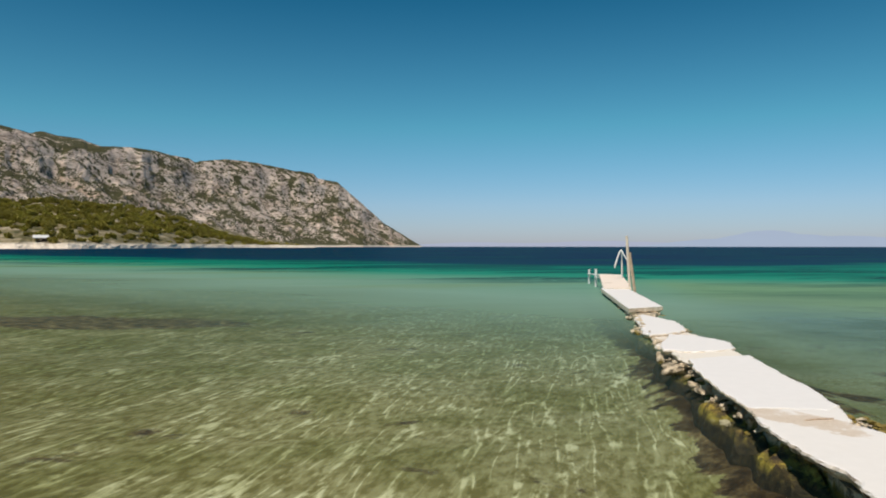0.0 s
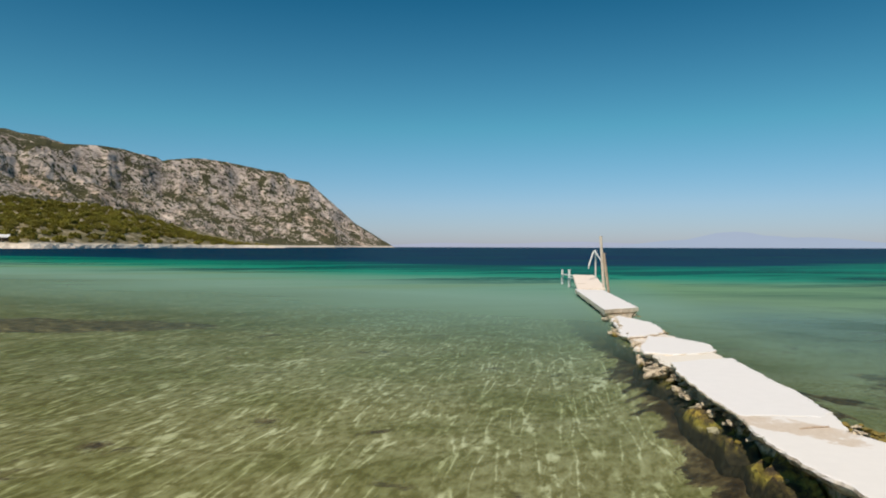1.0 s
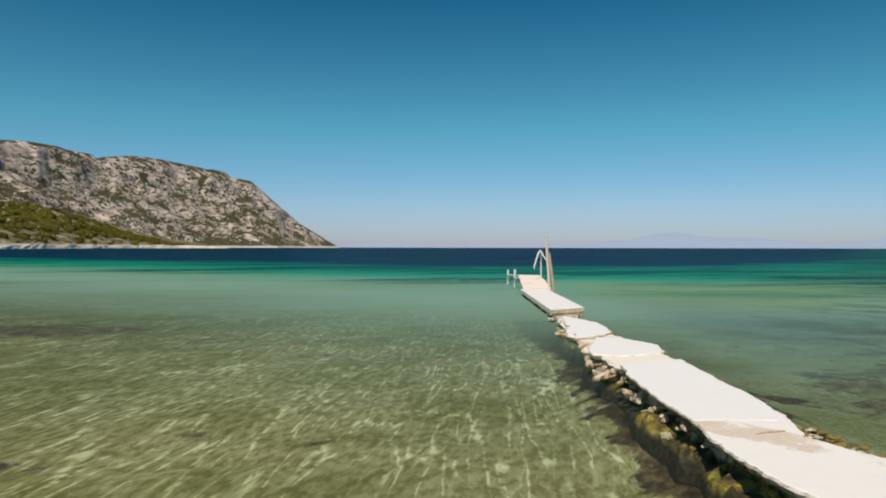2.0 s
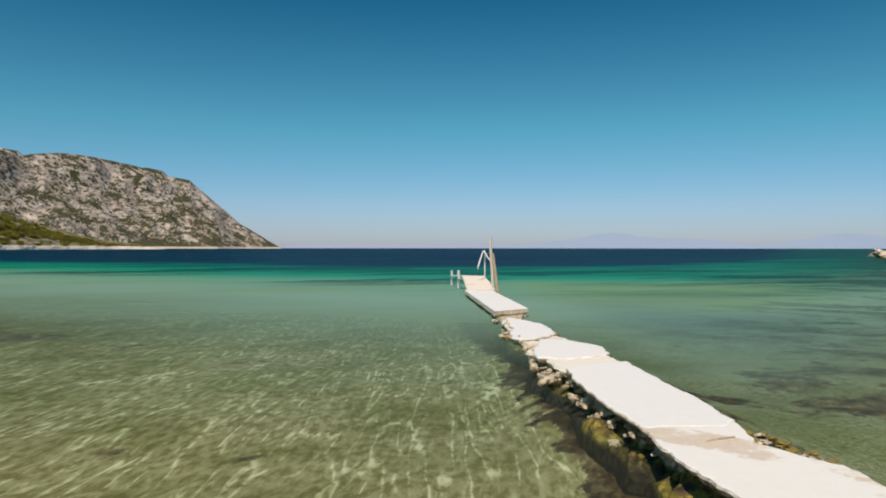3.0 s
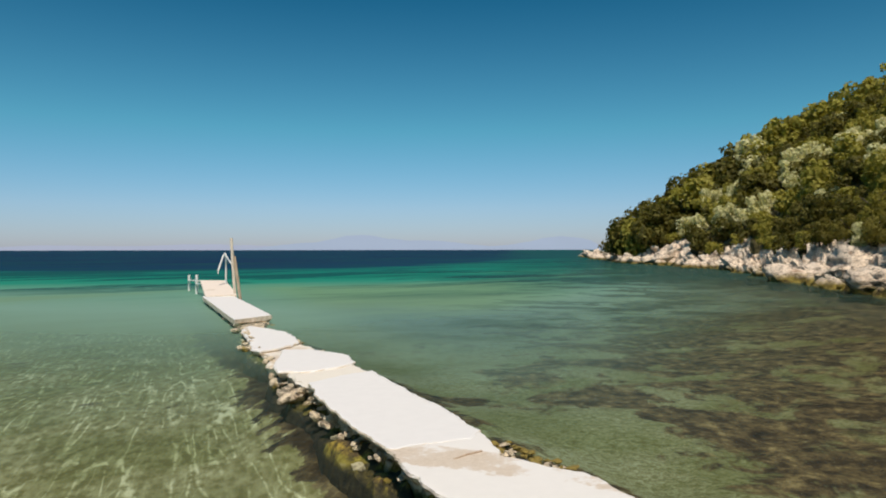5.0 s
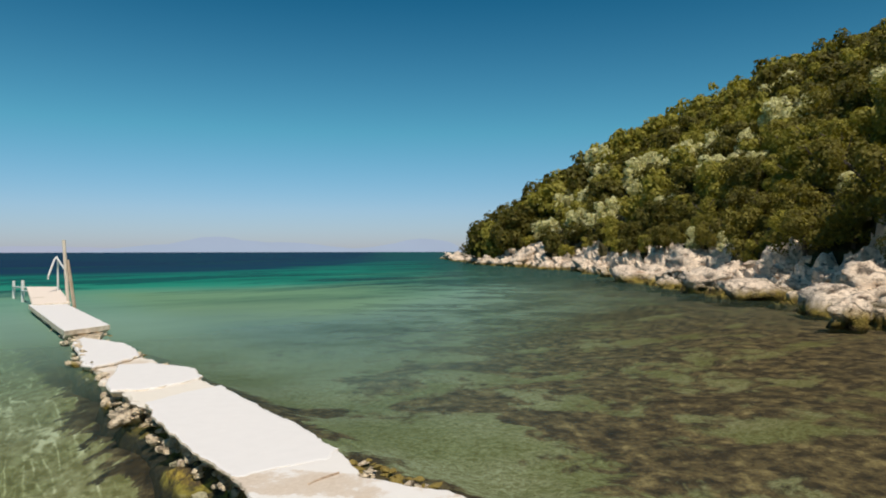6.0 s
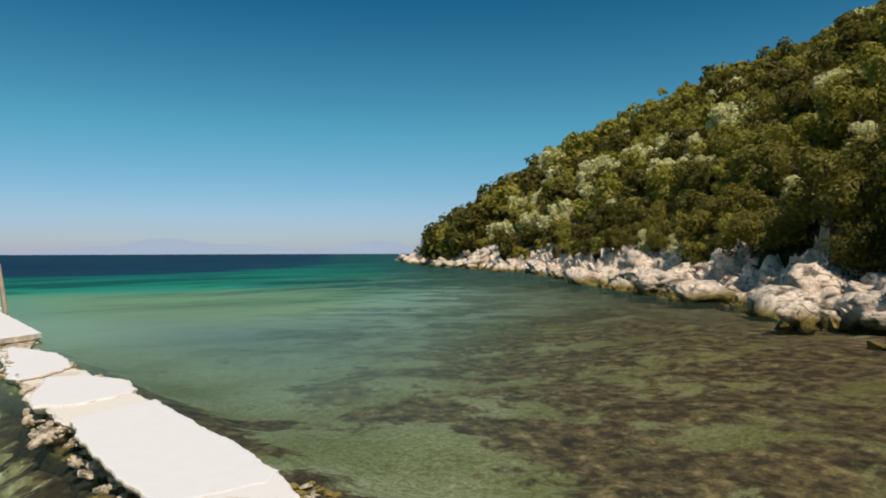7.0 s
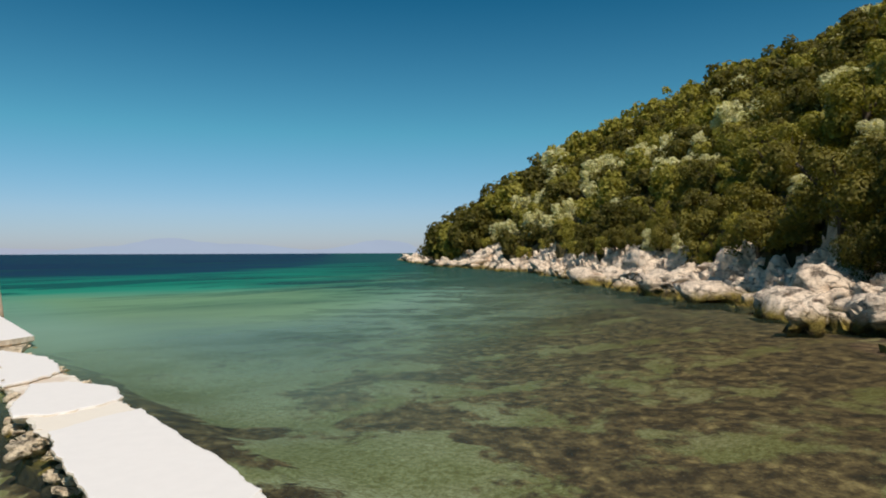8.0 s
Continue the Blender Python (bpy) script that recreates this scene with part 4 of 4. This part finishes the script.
for x, y, size in ((3.42, 10.45, 0.22), (3.30, 10.25, 0.13), (3.53, 10.9, 0.12), (3.36, 9.05, 0.12), (3.27, 9.25, 0.1), (3.22, 8.8, 0.09), (3.52, 11.35, 0.12), (3.62, 11.8, 0.1), (4.05, 13.3, 0.13), (4.1, 14.9, 0.12), (4.3, 15.5, 0.11), (4.75, 17.9, 0.14), (5.2, 15.1, 0.12), (5.35, 16.9, 0.12), (5.15, 13.7, 0.11)):
    lay_stone(x + 0.10, y, 0.24, size * 0.75, 0, 0.8)

bm = bmesh.new()
cv = []
for i in range(90):
    y = -4 + 34.5 * i / 89
    l, r = pier_edge(y, -1) + 0.17, pier_edge(y, 1) - 0.09
    n1, n2 = 0.08 * noise.noise(Vector((y * 2, 0, 0))), 0.08 * noise.noise(Vector((y * 2, 9, 0)))
    top = 0.27 if not 12.9 < y < 18.4 else 0.14
    cv.append([bm.verts.new(q) for q in ((l - 0.2 + n1, y, -0.9), (l + n1, y, top), (r + n2, y, top), (r + 0.2 + n2, y, -0.9))])
for a, b in zip(cv, cv[1:]):
    for k in range(3):
        bm.faces.new((a[k], a[k + 1], b[k + 1], b[k]))
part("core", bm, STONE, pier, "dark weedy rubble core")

# encrusted ledge along the foot of the rubble
bm = bmesh.new()
rows = []
for i in range(420):
    y = 1.0 + 27.0 * i / 419
    e = pier_edge(y, -1)
    row = []
    # three stretches stand proud of the water and carry the yellow weed
    proud = sum(h * math.exp(-((y - c) / w) ** 2) for c, w, h in ((8.1, 0.75, 1.0), (7.0, 0.25, 0.6), (6.15, 0.42, 1.0), (4.7, 0.5, 1.0), (10.3, 0.3, 0.7), (11.9, 0.4, 0.7), (14.4, 0.6, 0.6), (16.5, 0.8, 0.5)))
    for j in range(12):
        u = j / 11
        q = Vector((e + 0.14 - (0.30 + 0.15 * min(1, proud) + 0.06 * noise.noise(Vector((y * 2.5, 3, 0)))) * u, y, 0))
        k = noise.noise(q * 2.1) + 0.7 * noise.noise(q * 5.0) + 0.35 * noise.noise(q * 11.0) + 0.2 * noise.noise(q * 24.0)
        top = 0.06 + 0.17 * min(1, proud) + (0.06 + 0.05 * proud) * k + 0.05 * proud * (noise.cell(q * 5.5) - 0.5)
        row.append(bm.verts.new((q.x + 0.04 * k, y + 0.03 * noise.noise(q * 6), top - (0.13 * u * u) - 0.45 * smooth01(0.62, 1.0, u) + 0.06 * smooth01(0.3, 0.0, u))))
    rows.append(row)
for a, b in zip(rows, rows[1:]):
    for j in range(11):
        bm.faces.new((a[j], b[j], b[j + 1], a[j + 1]))
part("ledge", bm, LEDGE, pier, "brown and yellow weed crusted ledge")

# landing rail of white pipes beside the outer end
rail = thing("mooring_rail", "low white pipe mooring rail beside the pier's end", "railing", (7.3, 33, 0))


def put(ob_parent, name, build, material, label=""):
    bm = bmesh.new()
    build(bm)
    ob = part(name, bm, material, ob_parent, label)
    ob.matrix_parent_inverse = ob_parent.matrix_basis.inverted()
    return ob


put(rail, "post", lambda b: tube(b, (7.54, 35.5, -0.35), (7.54, 35.5, 0.93), 0.055), STEEL)
put(rail, "post", lambda b: tube(b, (7.33, 33.0, -0.35), (7.33, 33.0, 1.02), 0.06), STEEL)
put(rail, "bar", lambda b: tube(b, (7.49, 35.5, 0.68), (7.30, 31.0, 0.80), 0.035), STEEL)
put(rail, "bar", lambda b: tube(b, (7.29, 33.0, 0.62), (7.14, 30.6, 0.72), 0.035), STEEL)

# two timber posts at the landing
post = thing("timber_post", "tall bleached timber post at the pier's end", "post", (7.5, 27.4, 0), "landing posts")
put(post, "shaft", lambda b: bent_tube(b, [(7.47, 27.3, -1.0), (7.42, 27.3, 0.4), (7.36, 27.35, 1.5), (7.31, 27.4, 2.52)], 0.055, 9), BLEACHED)
post2 = thing("timber_post", "shorter leaning timber post beside the tall one", "post", (7.75, 27.2, 0), "landing posts")
put(post2, "shaft", lambda b: bent_tube(b, [(7.58, 27.0, -1.0), (7.52, 27.0, 0.34), (7.42, 27.05, 1.2), (7.34, 27.1, 1.86)], 0.055, 9), TIMBER)

# swim ladder
ladder = thing("swim_ladder", "white bent pipe ladder handrails at the landing", "ladder", (7.6, 29.5, 0))
put(ladder, "handrail", lambda b: bent_tube(b, [(7.75, 29.8, 0.70), (7.74, 29.78, 1.4), (7.72, 29.7, 1.82), (7.66, 29.6, 1.95), (7.56, 29.5, 1.86), (7.42, 29.35, 1.55), (7.29, 29.2, 1.28), (7.29, 29.2, 1.18)], 0.032), STEEL)
put(ladder, "handrail", lambda b: bent_tube(b, [(7.66, 29.6, 1.95), (7.63, 29.0, 1.72), (7.46, 27.5, 1.42)], 0.03), STEEL)

stick = thing("driftwood_stick", "thin dry driftwood stick lying on bare concrete", "stick", (3.6, 6.5, 0.44))
put(stick, "stick", lambda b: bent_tube(b, [(3.42, 6.50, 0.455), (3.55, 6.53, 0.462), (3.72, 6.55, 0.462)], 0.008, 6), TIMBER)

# shaded hut on the far point
hut = thing("beach_hut", "low open beach hut with a pinkish white roof", "hut", polar(-30.3, 585))
HW = polar(-30.3, 588, 1.6)
HA = Vector((math.cos(radians(30.3)), math.sin(radians(30.3)), 0))
HB = Vector((-HA.y, HA.x, 0))


def box_at(b, c, u, v, w, tilt=0.0):
    """A block with half sizes u, v, w on the hut's axes; tilt lifts its far edge."""
    vs = [b.verts.new(Vector(c) + HA * (u * i) + HB * (v * j) + Vector((0, 0, w * k + tilt * j))) for k in (-1, 1) for i, j in ((-1, -1), (1, -1), (1, 1), (-1, 1))]
    for f in ((3, 2, 1, 0), (4, 5, 6, 7), (0, 1, 5, 4), (1, 2, 6, 5), (2, 3, 7, 6), (3, 0, 4, 7)):
        b.faces.new([vs[i] for i in f])


put(hut, "roof", lambda b: box_at(b, HW + Vector((0, 0, 7.6)), 5.2, 3.0, 0.25, 1.0), STEEL, "pinkish white sheet roof")
put(hut, "wall", lambda b: box_at(b, HW + Vector((1.5, 2.5, 4.6)), 5.0, 0.3, 2.6), BARK)
for i in (-4.8, 0, 4.8):
    put(hut, "post", lambda b: box_at(b, HW + HA * i - HB * 3.4 + Vector((0, 0, 4.0)), 0.15, 0.15, 2.9), TIMBER)

# large boulders at the near end of the shore
for x, y, z, sx, sz, k in ((22.6, 6.0, 0.75, 1.3, 1.0, 0), (20.0, 7.75, 0.42, 0.5, 0.6, 3), (23.6, 9.4, 0.5, 0.9, 0.6, 4), (25.6, 8.6, 0.9, 1.2, 0.8, 6), (20.7, 5.3, 0.75, 1.25, 1.1, 2), (19.4, 3.6, 0.6, 1.4, 1.2, 7), (28.5, 13.6, 0.5, 1.0, 0.6, 5), (31.5, 16.8, 0.5, 1.2, 0.7, 1)):
    ob = new("boulder", rocks[k])
    ob.matrix_world = Matrix.Translation((x, y, z)) @ Euler((0.1 * k, 0.15, k)).to_matrix().to_4x4() @ Matrix.Diagonal((sx * 1.25, sx, sz, 1))
    tagged(ob, "large pale pinkish boulder at the water's edge", "boulder", "shore boulders")
ob = new("boulder", stones[5])
ob.matrix_world = pose(8.77, 4.36, -0.36, 10, 5, 30) @ Matrix.Diagonal((0.42, 0.22, 0.14, 1))
tagged(ob, "flat yellow weed covered rock under shallow water", "boulder")
